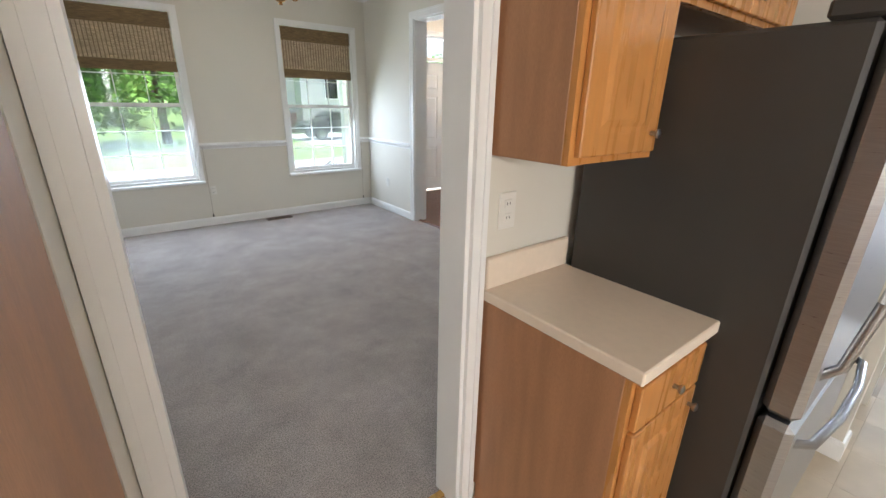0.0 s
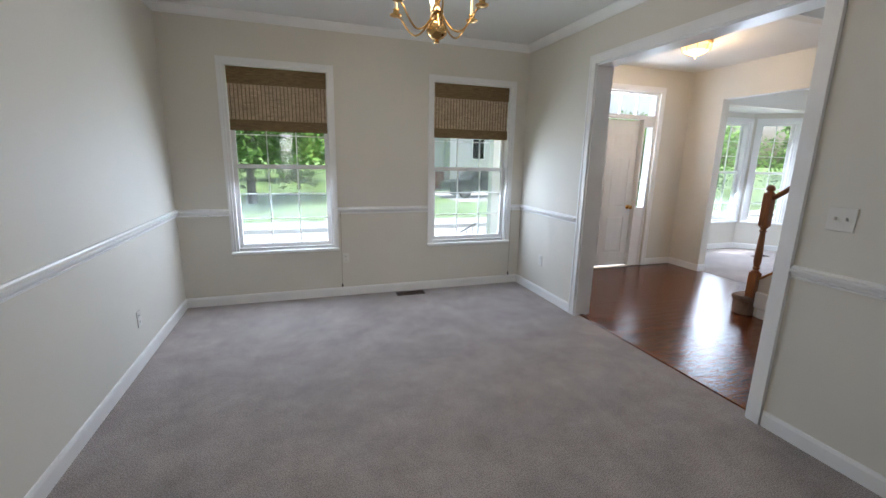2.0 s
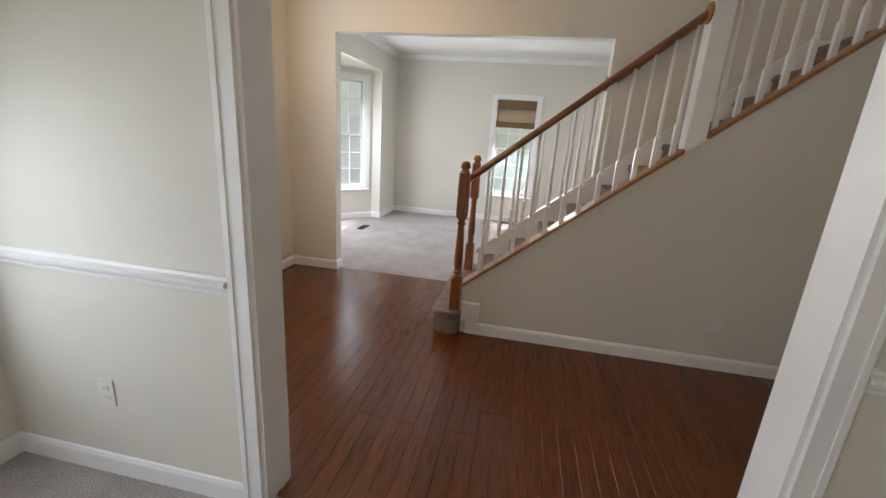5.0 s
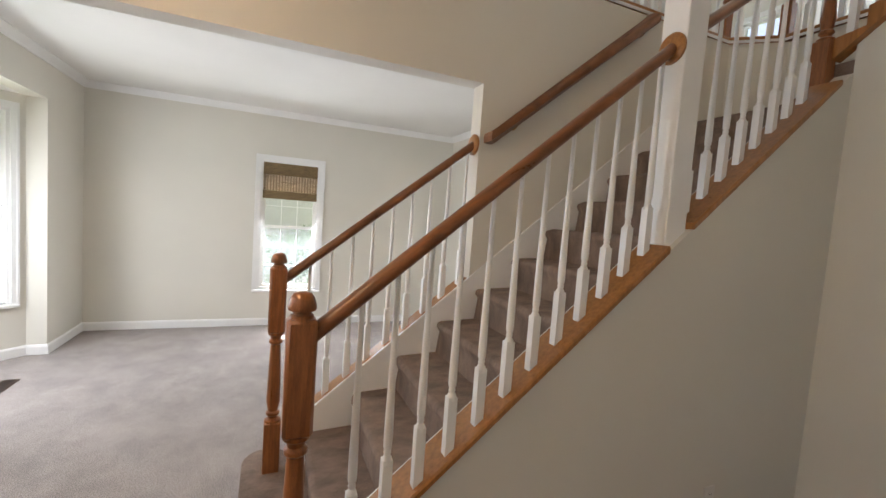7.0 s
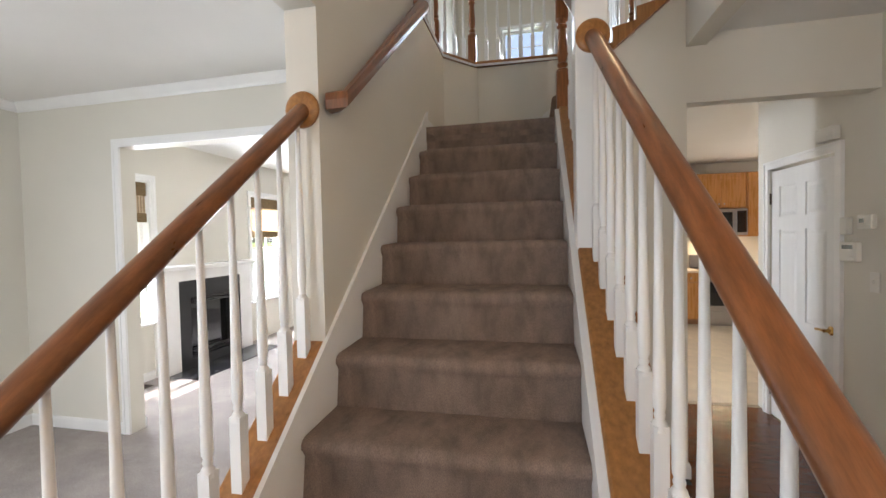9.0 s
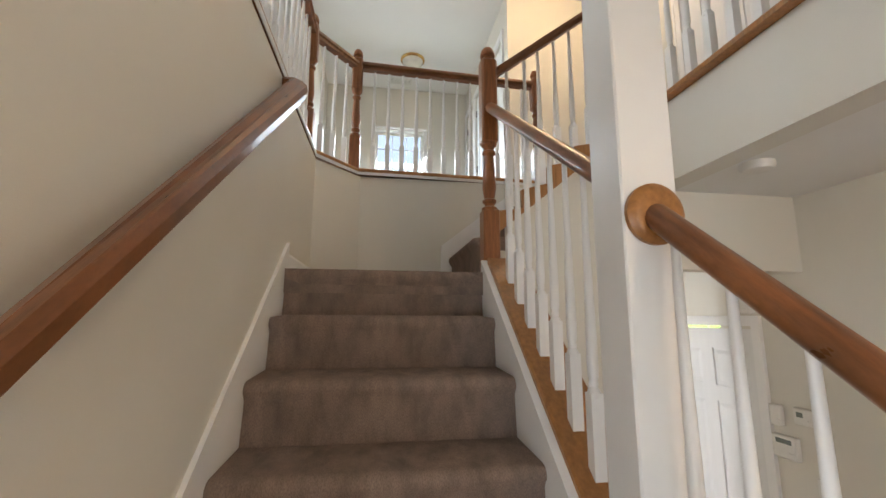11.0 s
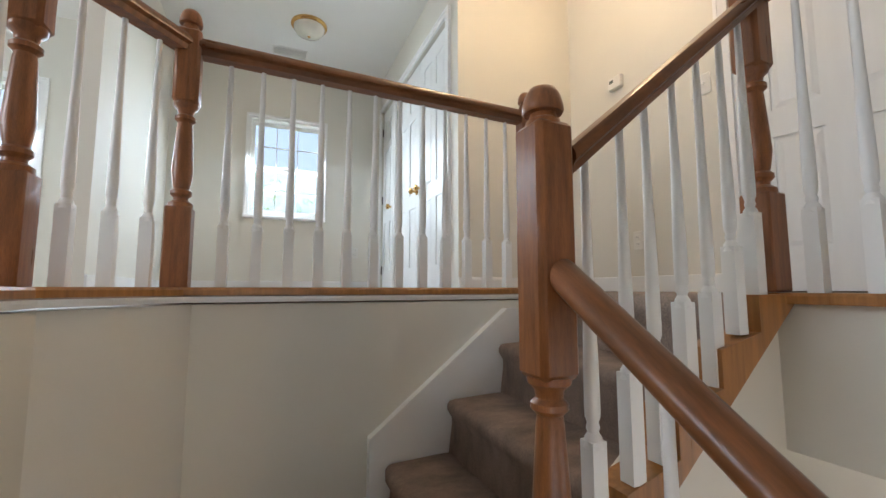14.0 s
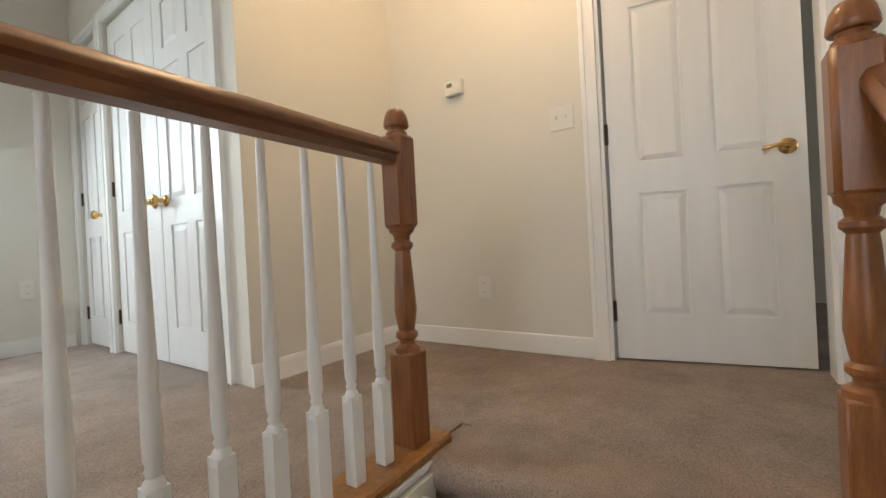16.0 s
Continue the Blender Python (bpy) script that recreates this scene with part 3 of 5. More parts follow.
def window(name, m, w, z0, z1, meet, cols=3, rows=3, label="white double-hung sash window", case=0.082, stool=0.045, deep=0.13):
    """Origin on the inner wall face at floor level, x along the wall, y outward."""
    win = tagged(new(name), label, "window", kind="structure")
    win.matrix_basis = m
    bm = B()
    box(bm, -w / 2, -w / 2 + 0.025, -0.002, deep, z0, z1)
    box(bm, w / 2 - 0.025, w / 2, -0.002, deep, z0, z1)
    box(bm, -w / 2 + 0.025, w / 2 - 0.025, -0.002, deep, z1 - 0.025, z1)
    box(bm, -w / 2 + 0.025, w / 2 - 0.025, 0.02, deep, z0, z0 + 0.025)
    part("window_frame", bm, M_TRIM, win)
    if case:
        bm = B()
        for s in (-1, 1):
            a, b = sorted((s * w / 2, s * (w / 2 + case)))
            box(bm, a, b, -0.018, 0, z0, z1 + case)
            a, b = sorted((s * (w / 2 + case - 0.016), s * (w / 2 + case + 0.002)))
            box(bm, a, b, -0.026, -0.0181, z0, z1 + case + 0.002)
        box(bm, -w / 2, w / 2, -0.018, 0, z1, z1 + case)
        box(bm, -w / 2 - case + 0.016, w / 2 + case - 0.016, -0.026, -0.0181, z1 + case - 0.016, z1 + case + 0.002)
        part("window_casing", bm, M_TRIM, win)
    if stool:
        part("window_sill", bbox(-w / 2 - case - 0.004, w / 2 + case + 0.004, -stool, 0.03, z0 - 0.032, z0, 0.006), M_TRIM, win)
    sash(win, "upper_sash", w - 0.05, meet - 0.02, z1 - 0.025, 0.085, cols, rows)
    sash(win, "lower_sash", w - 0.05, z0 + 0.025, meet + 0.02, 0.05, cols, rows)
    scr = part("insect_screen", box(B(), -w / 2 + 0.03, w / 2 - 0.03, 0.118, 0.1185, z0 + 0.03, meet), M_SCREEN, win, "grey insect screen")
    scr.visible_shadow = False
    part("sash_lock", bbox(-0.03, 0.03, 0.03, 0.05, meet + 0.005, meet + 0.02, 0.003), M_PLASTIC, win)
    return win


W1 = window("window_1", pose(0.345, 5.45, 0), 0.95, 0.545, 2.315, 1.38, case=0.038)
W2 = window("window_2", pose(2.355, 5.45, 0), 0.95, 0.545, 2.315, 1.38, case=0.038)
for i, ((c, turn), w) in enumerate(zip(BAY, (0.52, 0.86, 0.52))):
    window(f"window_{i + 3}", Matrix.Translation(c) @ pose(0, 0, 0, 0, 0, turn), w, 0.50, 2.22, 1.36, 2 if w < 0.6 else 3, 3, case=0.055, stool=0.035)
window("window_6", pose(9.35, 3.625, 0, 0, 0, -90), 0.71, 0.47, 2.12, 1.28, case=0.06)
window("window_7", pose(9.35, 0.56, 0, 0, 0, -90), 0.76, 0.65, 2.25, 1.42, case=0.06)
window("window_8", pose(9.35, -1.905, 0, 0, 0, -90), 0.77, 0.62, 2.25, 1.42, case=0.06)
window("window_9", pose(5.18, -2.68, 0, 0, 0, 180), 0.76, 3.80, 4.84, 4.31, 3, 2, case=0.02, stool=0.05, deep=0.11)
window("window_10", pose(7.60, -2.68, 0, 0, 0, 180), 0.80, 3.62, 4.84, 4.22, 2, 2, case=0.05, deep=0.11)
# unseen window, added to bring light into the room behind the ajar door
window("window_13", pose(2.0, 5.75, 0), 1.0, 3.70, 4.90, 4.3, case=0.06)
# unseen window, added so daylight reaches the upper hall from the east
window("window_14", pose(9.35, 1.3, 0, 0, 0, -90), 1.2, 3.65, 4.95, 4.3, case=0.06)
# unseen window, added behind the camera to light the kitchen
window("window_11", pose(-0.5, -4.10, 0, 0, 0, 180), 1.90, 0.95, 2.25, 1.58, 4, 2, case=0.06, deep=0.11)


# ---- doors ----
def panel_door(name, m, w, h, label, rows, hardware="lever", side=1, kind="", hinges=True, cols=2):
    """Leaf in the plane y=0, hinged at x=0, 35 mm thick, face towards -y. rows: (z0, z1) of each row of panels."""
    d = thing(name, label, "door", m, kind=kind)
    st, rl = 0.11 * min(1, w / 0.7), 0.0
    mid = st * 0.9
    pw = (w - 2 * st - (cols - 1) * mid) / cols
    bm = B()
    box(bm, 0, w, 0.008, 0.027, 0.008, h)
    xs = [st + i * (pw + mid) for i in range(cols)]
    for y0, y1 in ((0, 0.008), (0.027, 0.035)):
        box(bm, 0, st, y0, y1, 0.008, h)
        box(bm, w - st, w, y0, y1, 0.008, h)
        zs = [0.008] + [z for r in rows for z in r] + [h]
        for a, b in zip(zs[0::2], zs[1::2]):
            box(bm, st, w - st, y0, y1, a, b)
        for (a, b) in rows:
            for i in range(cols - 1):
                x = xs[i] + pw
                box(bm, x, x + mid, y0, y1, a, b)
    part("slab", bm, M_DOOR, d)
    for a, b in rows:
        for x in xs:
            g, k = 0.012, 0.035
            pm = B()
            for y0, s in ((0.008, -1), (0.027, 1)):
                o = [(x + g, a + g), (x + pw - g, a + g), (x + pw - g, b - g), (x + g, b - g)]
                n = [(x + k, a + k), (x + pw - k, a + k), (x + pw - k, b - k), (x + k, b - k)]
                vo = [pm.verts.new((p, y0 + s * 0.0005, q)) for p, q in o]
                vn = [pm.verts.new((p, y0 + s * 0.0065, q)) for p, q in n]
                for i in range(4):
                    pm.faces.new((vo[i], vo[(i + 1) % 4], vn[(i + 1) % 4], vn[i]))
                pm.faces.new(vn)
            part("panel", pm, M_DOOR, d)
    kx = w - 0.06 if side > 0 else 0.06
    if hardware:
        for s in (-1, 1):
            y = -0.001 if s < 0 else 0.036
            hm = B()
            lathe(hm, [(0.031, 0), (0.031, 0.004), (0.024, 0.010), (0.012, 0.014), (0.011, 0.04), (0.014, 0.044)], 16)
            if hardware == "knob":
                lathe(hm, [(0.012, 0.04), (0.024, 0.046), (0.029, 0.058), (0.026, 0.070), (0.012, 0.076)], 16)
            bmesh.ops.transform(hm, matrix=pose(kx, y, 0.865, 90 if s < 0 else -90), verts=hm.verts)
            if hardware == "lever":
                g = B()
                sweep(g, [(0.007 * math.cos(q), 0.008 * math.sin(q)) for q in [i * math.pi / 4 for i in range(8)]],
                      [(kx, y + s * 0.045, 0.865), (kx - side * 0.04, y + s * 0.050, 0.867), (kx - side * 0.075, y + s * 0.046, 0.861), (kx - side * 0.09, y + s * 0.040, 0.860)])
                tmp = bpy.data.meshes.new("lever_tmp")
                g.to_mesh(tmp)
                g.free()
                hm.from_mesh(tmp)
                bpy.data.meshes.remove(tmp)
            part("door_handle", hm, M_BRASS, d, "polished brass handle", smooth=True)
    if hinges:
        for z in (0.22, h / 2, h - 0.22):
            hb = B()
            lathe(hb, [(0.007, z - 0.045), (0.007, z + 0.045)], 8, at=(-0.004 if side > 0 else w + 0.004, -0.006))
            part("hinge", hb, M_VENT, d, "dark bronze hinge", smooth=True)
    return d


SIX = [(0.20, 0.735), (0.865, 1.55), (1.65, 1.89)]
panel_door("door_1", pose(3.135, 0.135, 0, 0, 0, 90) @ Matrix.Translation((0, -0.035, 0)), 0.77, 2.02, "white six-panel hall door, closed, with brass lever", SIX)
panel_door("door_2", pose(3.13, 0.63, U, 0, 0, 100) @ Matrix.Translation((0, -0.035, 0)), 0.70, 2.02, "white six-panel door standing slightly ajar, brass lever", SIX)
panel_door("door_3", pose(4.15, -1.415, U, 0, 0, 90), 0.63, 2.02, "white six-panel closet leaf, closed, brass knob", SIX, "knob", -1)
panel_door("door_4", pose(4.15, -2.055, U, 0, 0, 90), 0.63, 2.02, "white six-panel closet leaf, closed, brass knob", SIX, "knob", 1)
panel_door("door_5", pose(4.15, -2.635, U, 0, 0, 90), 0.47, 2.02, "narrow white six-panel door, closed, brass knob", SIX, "knob", 1)

# entrance door with sidelight and transom
panel_door("door_6", pose(4.11, 5.83, 0), 0.92, 2.06, "white six-panel entrance door, closed, brass hardware", SIX, "knob", 1)
ent = tagged(new("window_12"), "white transom and narrow sidelight around the entrance door", "window", kind="structure")
bm = B()
box(bm, 4.06, 4.10, 5.77, 5.89, 0, 2.43)
box(bm, 5.04, 5.07, 5.77, 5.89, 0, 2.08)
box(bm, 5.21, 5.25, 5.77, 5.89, 0, 2.43)
box(bm, 4.10, 5.21, 5.77, 5.89, 2.08, 2.13)
box(bm, 4.10, 5.21, 5.77, 5.89, 2.40, 2.43)
box(bm, 5.07, 5.21, 5.78, 5.88, 0, 0.86)
box(bm, 5.07, 5.21, 5.78, 5.88, 1.98, 2.08)
part("window_frame", bm, M_TRIM, ent)
bm = B()
for i in range(1, 4):
    x = 4.10 + 1.11 * i / 4
    box(bm, x - 0.008, x + 0.008, 5.81, 5.84, 2.13, 2.40)
for i in range(1, 3):
    z = 0.86 + 1.12 * i / 3
    box(bm, 5.07, 5.21, 5.81, 5.84, z - 0.007, z + 0.007)
part("muntins", bm, M_TRIM, ent)
for b in ((4.10, 5.21, 5.822, 5.826, 2.13, 2.40), (5.07, 5.21, 5.822, 5.826, 0.86, 1.98)):
    g = part("pane", box(B(), *b), M_GLASS, ent)
    g.visible_shadow = False
bm = lathe(B(), [(0.026, 0), (0.026, 0.008), (0.015, 0.014), (0.013, 0.022)], 14)
bmesh.ops.transform(bm, matrix=pose(4.97, 5.829, 1.08, 90), verts=bm.verts)
tagged(part("deadbolt", bm, M_BRASS, bpy.data.objects["door_6"], "brass deadbolt", smooth=True))

# ---- stairs ----
stairs = thing("staircase", "carpeted staircase with a landing and a short upper flight", "staircase")


def step_mesh(name, w, run, rise, back=0.03):
    """Width along x, going up towards -y, nosing front at y=0, top at z=0."""
    prof = [(-0.020, -rise - 0.002), (-0.019, -0.066), (-0.009, -0.050), (-0.001, -0.034), (-0.001, -0.018), (-0.010, -0.005), (-0.026, 0),
            (-run - back, 0), (-run - back, -rise - 0.002)]
    bm = B()
    n = 13
    cols = []
    for i in range(n):
        x = w * i / (n - 1)
        e = min(x, w - x)
        pull = 0.018 * max(0, 1 - e / 0.03) ** 2
        cols.append([bm.verts.new((x, y - (pull if 1 <= k <= 6 else 0), z - (pull * 0.4 if 3 <= k <= 6 else 0) + 0.0018 * math.sin(x * 37 + k))) for k, (y, z) in enumerate(prof)])
    m = len(prof)
    for a, b in zip(cols, cols[1:]):
        for k in range(m):
            bm.faces.new((a[k], a[(k + 1) % m], b[(k + 1) % m], b[k]))
    bm.faces.new(cols[0][::-1])
    bm.faces.new(cols[-1])
    return mesh_of(name, bm, M_STAIRCARPET, smooth=True)


low = step_mesh("step", 0.835, RUN, RISE)
for k in range(2, 12):
    shared("step", low, stairs, pose(4.955, Y12 + (12 - k) * RUN, k * RISE))
up = step_mesh("upper_step", 0.80, 0.222, RISE)
for k, x in ((1, 4.965), (2, 4.735), (3, 4.515)):
    shared("step", up, stairs, pose(x, 0.441, (12 + k) * RISE, 0, 0, -90) @ Matrix.Translation((-0.80, 0, 0)))
edge = [(4.255 + 0.045 * math.sin(a), U - 0.042 + 0.045 * math.cos(a)) for a in [i * math.pi / 10 for i in range(8)]]
bm = side_prism(B(), [(4.05, U + 0.003)] + edge + [(4.272, U - 0.09), (4.270, U - 0.21), (4.05, U - 0.21)], "y", 0.402, 1.245)
part("top_nosing", bm, M_CARPETUP, stairs, smooth=True)
# bottom step, wide and rounded
bm = B()
out = []
for cx, cy, a0, a1, r in ((4.79, 3.845, 270, 180, 0.105), (4.79, 3.845, 180, 90, 0.105), (5.90, 3.845, 90, 0, 0.105), (5.90, 3.845, 0, -90, 0.105)):
    for i in range(6):
        a = radians(a0 + (a1 - a0) * i / 5)
        out.append((cx + r * math.cos(a), cy + r * math.sin(a)))
out = [p for i, p in enumerate(out) if (Vector(p) - Vector(out[i - 1])).length > 1e-4]
prism(bm, out, 0.0, 0.14)
n0 = [((x - 5.34) * 1.02 + 5.34, (y - 3.845) * 1.12 + 3.845) for x, y in out]
prism(bm, n0, 0.14, RISE)
bevelled(bm, 0.012, 2)
part("bottom_step", bm, M_STAIRCARPET, stairs, "wide rounded carpeted bottom step", smooth=True)
part("step_fill", box(B(), 4.90, 5.80, 3.60, 3.78, 0, RISE - 0.004), M_STAIRCARPET, stairs)
# landing
bm = prism(B(), [(4.86, 0.425), (5.545, 0.425), (5.795, 0.702), (5.795, 1.362), (4.93, 1.362), (4.93, 1.20), (4.86, 1.20)], 12 * RISE - 0.10, 12 * RISE - 0.0006)
part("landing", bm, M_STAIRCARPET, stairs, "brown carpeted landing")
shared("landing_edge", low, stairs, pose(4.955, Y12 + 0.04, 12 * RISE))

# white skirts beside the steps
def skirt(name, x0, x1, y0, y1, over, under=0.24):
    bm = side_prism(B(), [(y0, nose(y0) + over), (y1, nose(y1) + over), (y1, nose(y1) - under), (y0, nose(y0) - under)], "x", x0, x1)
    structure(name, bm, M_TRIM, "white stair skirt board", "trim")


skirt("skirt_1", 4.926, 4.954, 3.74, 1.33, 0.05)
skirt("skirt_2", 5.787, 5.803, 3.74, 1.30, 0.085)
bm = side_prism(B(), [(5.005, 12 * RISE + 0.01), (5.005, 12 * RISE + 0.272), (4.46, U - 0.06), (4.34, U - 0.06), (4.34, U - 0.30), (4.75, 12 * RISE + 0.01)], "y", 0.419, 0.456)
structure("skirt_3", bm, M_TRIM, "white stair skirt board", "trim")
structure("plinth", bbox(4.755, 4.80, 3.60, 3.74, 0.10, 0.26, 0.008), M_TRIM, "white plinth block at the stair foot", "trim")

# ---- railings ----
def baluster_mesh(name, h, block=0.20, top=0.0):
    bm = B()
    s = 0.0158
    box(bm, -s, s, -s, s, 0, block)
    lathe(bm, [(s * 1.2, block - 0.012), (s * 0.95, block + 0.006), (0.010, block + 0.014), (0.0125, block + 0.022), (0.010, block + 0.030), (0.0135, block + 0.040),
               (0.0142, block + 0.060), (0.0136, block + 0.13), (0.0100, block + (h - block) * 0.55), (0.0074, h)], 10)
    return mesh_of(name, bm, M_TRIM, smooth=True)


def newel_mesh(name, base, turned, block, s=0.040):
    """Square base, turned middle, square block with chamfered ends, mushroom cap; returns mesh and total height."""
    bm = B()
    box(bm, -s, s, -s, s, 0, base)
    bevelled(bm, 0.004)
    z = base
    t = turned
    r = s * 0.98
    q = s / 0.043
    lathe(bm, [(r, z - 0.004), (r * 0.98, z + 0.012), (0.025 * q, z + 0.022), (0.025 * q, z + 0.030), (0.036 * q, z + 0.040), (0.036 * q, z + 0.050), (0.026 * q, z + 0.058), (0.030 * q, z + 0.075),
               (0.036 * q, z + 0.11), (0.034 * q, z + t * 0.45), (0.026 * q, z + t - 0.075), (0.024 * q, z + t - 0.06), (0.035 * q, z + t - 0.050), (0.035 * q, z + t - 0.040), (0.025 * q, z + t - 0.032),
               (0.028 * q, z + t - 0.018), (r * 0.96, z + t - 0.008), (r, z + t + 0.004)], 20)
    z += t
    c = B()
    box(c, -s, s, -s, s, z, z + block)
    bevelled(c, 0.010)
    tmp = bpy.data.meshes.new("newel_tmp")
    c.to_mesh(tmp)
    c.free()
    bm.from_mesh(tmp)
    bpy.data.meshes.remove(tmp)
    z += block
    lathe(bm, [(0.037 * q, z - 0.006), (0.033 * q, z + 0.008), (0.027 * q, z + 0.011), (0.026 * q, z + 0.020), (0.038 * q, z + 0.021), (0.041 * q, z + 0.025), (0.040 * q, z + 0.036), (0.035 * q, z + 0.054), (0.026 * q, z + 0.067), (0.010 * q, z + 0.072)], 24)
    return mesh_of(name, bm, M_NEWEL, smooth=True), z + 0.072


RAILP = [(0.032 * math.cos(a), 0.033 * math.sin(a) * (1.0 if math.sin(a) > 0 else 0.85)) for a in [2 * math.pi * i / 14 for i in range(14)]]
RAILUP = [(-0.022, -0.030), (0.022, -0.030), (0.024, -0.012), (0.033, -0.004), (0.033, 0.010), (0.022, 0.026), (0, 0.031), (-0.022, 0.026), (-0.033, 0.010), (-0.033, -0.004), (-0.024, -0.012)]


def rosette(parent, m):
    bm = lathe(B(), [(0.062, 0), (0.062, 0.010), (0.054, 0.017), (0.046, 0.019)], 24)
    ob = part("rosette", bm, M_OAK, parent, "round oak rosette", smooth=True)
    ob.matrix_basis = m


def shoe(bm, pts, w=0.12, t=0.028):
    return sweep(bm, [(-w / 2, 0), (w / 2, 0), (w / 2, t * 0.7), (w / 2 - 0.006, t), (-w / 2 + 0.006, t), (-w / 2, t * 0.7)], pts)


NB, HB = newel_mesh("newel_post", 0.26, 0.46, 0.33)
OVER = 0.868
STAIRBAL = baluster_mesh("baluster", 0.80, 0.20)

# lower flight, foyer side: up to the column
rail = thing("stair_railing", "honey oak stair rail with white balusters beside the foyer", "railing", group="stair railings")
x = 4.868
x0 = 4.792
side = lambda q: x + (x0 - x) * max(0, q - 2.4) / 1.4
part("handrail", sweep(B(), RAILP, [(x0, 3.78, nose(3.78) + OVER), (x, 2.402, nose(2.402) + OVER)]), M_OAKRAIL, rail, smooth=True)
part("base_board", shoe(B(), [(4.852, 3.76, nose(3.76) + 0.047), (4.852, 2.405, nose(2.405) + 0.047)], 0.155), M_OAK, rail, "oak board on the sloping wall")
y = 3.622
for i in range(12):
    shared("baluster", STAIRBAL, rail, pose(side(y), y, nose(y) + 0.062))
    y -= 0.1065
shared("newel_post", NB, rail, pose(x0 - 0.01, 3.79, RISE - 0.002), "square and turned oak newel with a mushroom cap")
rosette(rail, pose(x, 2.401, nose(2.402) + OVER, -90))

# lower flight, above the column
rail = thing("stair_railing", "honey oak stair rail with white balusters up to the landing", "railing", group="stair railings")
part("handrail", sweep(B(), RAILP, [(x, 2.284, nose(2.284) + OVER), (x + 0.025, 1.33, 3.075)]), M_OAKRAIL, rail, smooth=True)
part("base_board", shoe(B(), [(4.852, 2.28, nose(2.28) + 0.047), (4.852, 1.35, nose(1.35) + 0.047)], 0.155), M_OAK, rail, "oak board on the sloping wall")
y = 2.235
for i in range(8):
    top = 3.075 - (y - 1.33) * (3.075 - nose(2.284) - OVER) / (2.284 - 1.33) - 0.02
    shared("baluster", baluster_mesh("baluster", top - nose(y) - 0.062, 0.20), rail, pose(x, y, nose(y) + 0.062))
    y -= 0.1065
LN, HL = newel_mesh("landing_newel", 0.62, 0.33, 0.44, s=0.039)
shared("newel_post", LN, rail, pose(4.90, 1.29, 3.42 - HL), "tall oak landing newel with a mushroom cap")

# lower flight, living room side
rail = thing("stair_railing", "oak stair rail with white balusters beside the living room", "railing", group="stair railings")
x = 5.858
part("handrail", sweep(B(), RAILP, [(5.845, 3.80, nose(3.80) + OVER + 0.015), (x, 2.772, nose(2.772) + OVER)]), M_OAKRAIL, rail, smooth=True)
part("base_board", shoe(B(), [(x, 3.76, nose(3.76) + 0.047), (x, 2.772, nose(2.772) + 0.047)], 0.126), M_OAK, rail, "oak board on the sloping wall")
y = 3.672
for i in range(9):
    shared("baluster", STAIRBAL, rail, pose(x, y, nose(y) + 0.062))
    y -= 0.1076
shared("newel_post", NB, rail, pose(5.805, 3.825, RISE - 0.002), "square and turned oak newel with a mushroom cap")
rosette(rail, pose(x, 2.771, nose(2.772) + OVER, -90))

# wall rail up the closed side
rail = thing("wall_handrail", "stained oak handrail fixed to the stair wall on brackets", "railing")
WR = [(-0.026, -0.030), (0.026, -0.030), (0.030, 0.0), (0.026, 0.024), (0.010, 0.034), (-0.014, 0.034), (-0.030, 0.016)]
x = 5.735
part("handrail", sweep(B(), WR, [(5.79, 2.72, 2.02), (x, 2.715, 2.025), (x, 1.57, 2.965), (5.79, 1.565, 2.968)]), M_OAKRAIL, rail)
for yy in (2.55, 1.62):
    bm = B()
    sweep(bm, [(0.006 * math.cos(a), 0.006 * math.sin(a)) for a in [i * math.pi / 3 for i in range(6)]], [(5.80, yy, nose(yy) + 0.80), (5.765, yy, nose(yy) + 0.81), (5.735, yy + 0.001, nose(yy) + 0.875)])
    part("bracket", bm, M_BRASS, rail, "brass bracket")

# upper flight
rail = thing("stair_railing", "honey oak rail with white balusters of the upper flight", "railing", group="stair railings")
yy = 1.262
part("handrail", sweep(B(), [(u * 0.8, w * 0.88) for u, w in RAILUP], [(4.86, 1.300, 3.285), (4.17, 1.262, 3.285 + 0.69 * 0.805)]), M_OAKRAILX, rail, smooth=True)
saw = [(4.86, 2.475), (4.86, 2.58), (4.74, 2.60), (4.74, 2.69), (4.60, 2.73), (4.60, 2.82), (4.46, 2.85), (4.46, 2.93), (4.32, 2.96), (4.32, U + 0.004), (4.155, U + 0.004), (4.155, 3.045)]
part("stringer", side_prism(B(), saw, "y", 1.215, 1.296), M_OAK, rail, "notched oak stringer")
for i, (px, zb) in enumerate(((4.80, 2.60), (4.705, 2.71), (4.63, 2.735), (4.54, 2.84), (4.45, 2.86), (4.36, 2.965), (4.275, U + 0.01))):
    top = 3.285 + (4.86 - px) * 0.805 - 0.02
    shared("baluster", baluster_mesh("upper_baluster", top - zb, 0.20), rail, pose(px, yy + (px - 4.17) * 0.03, zb - 0.01))

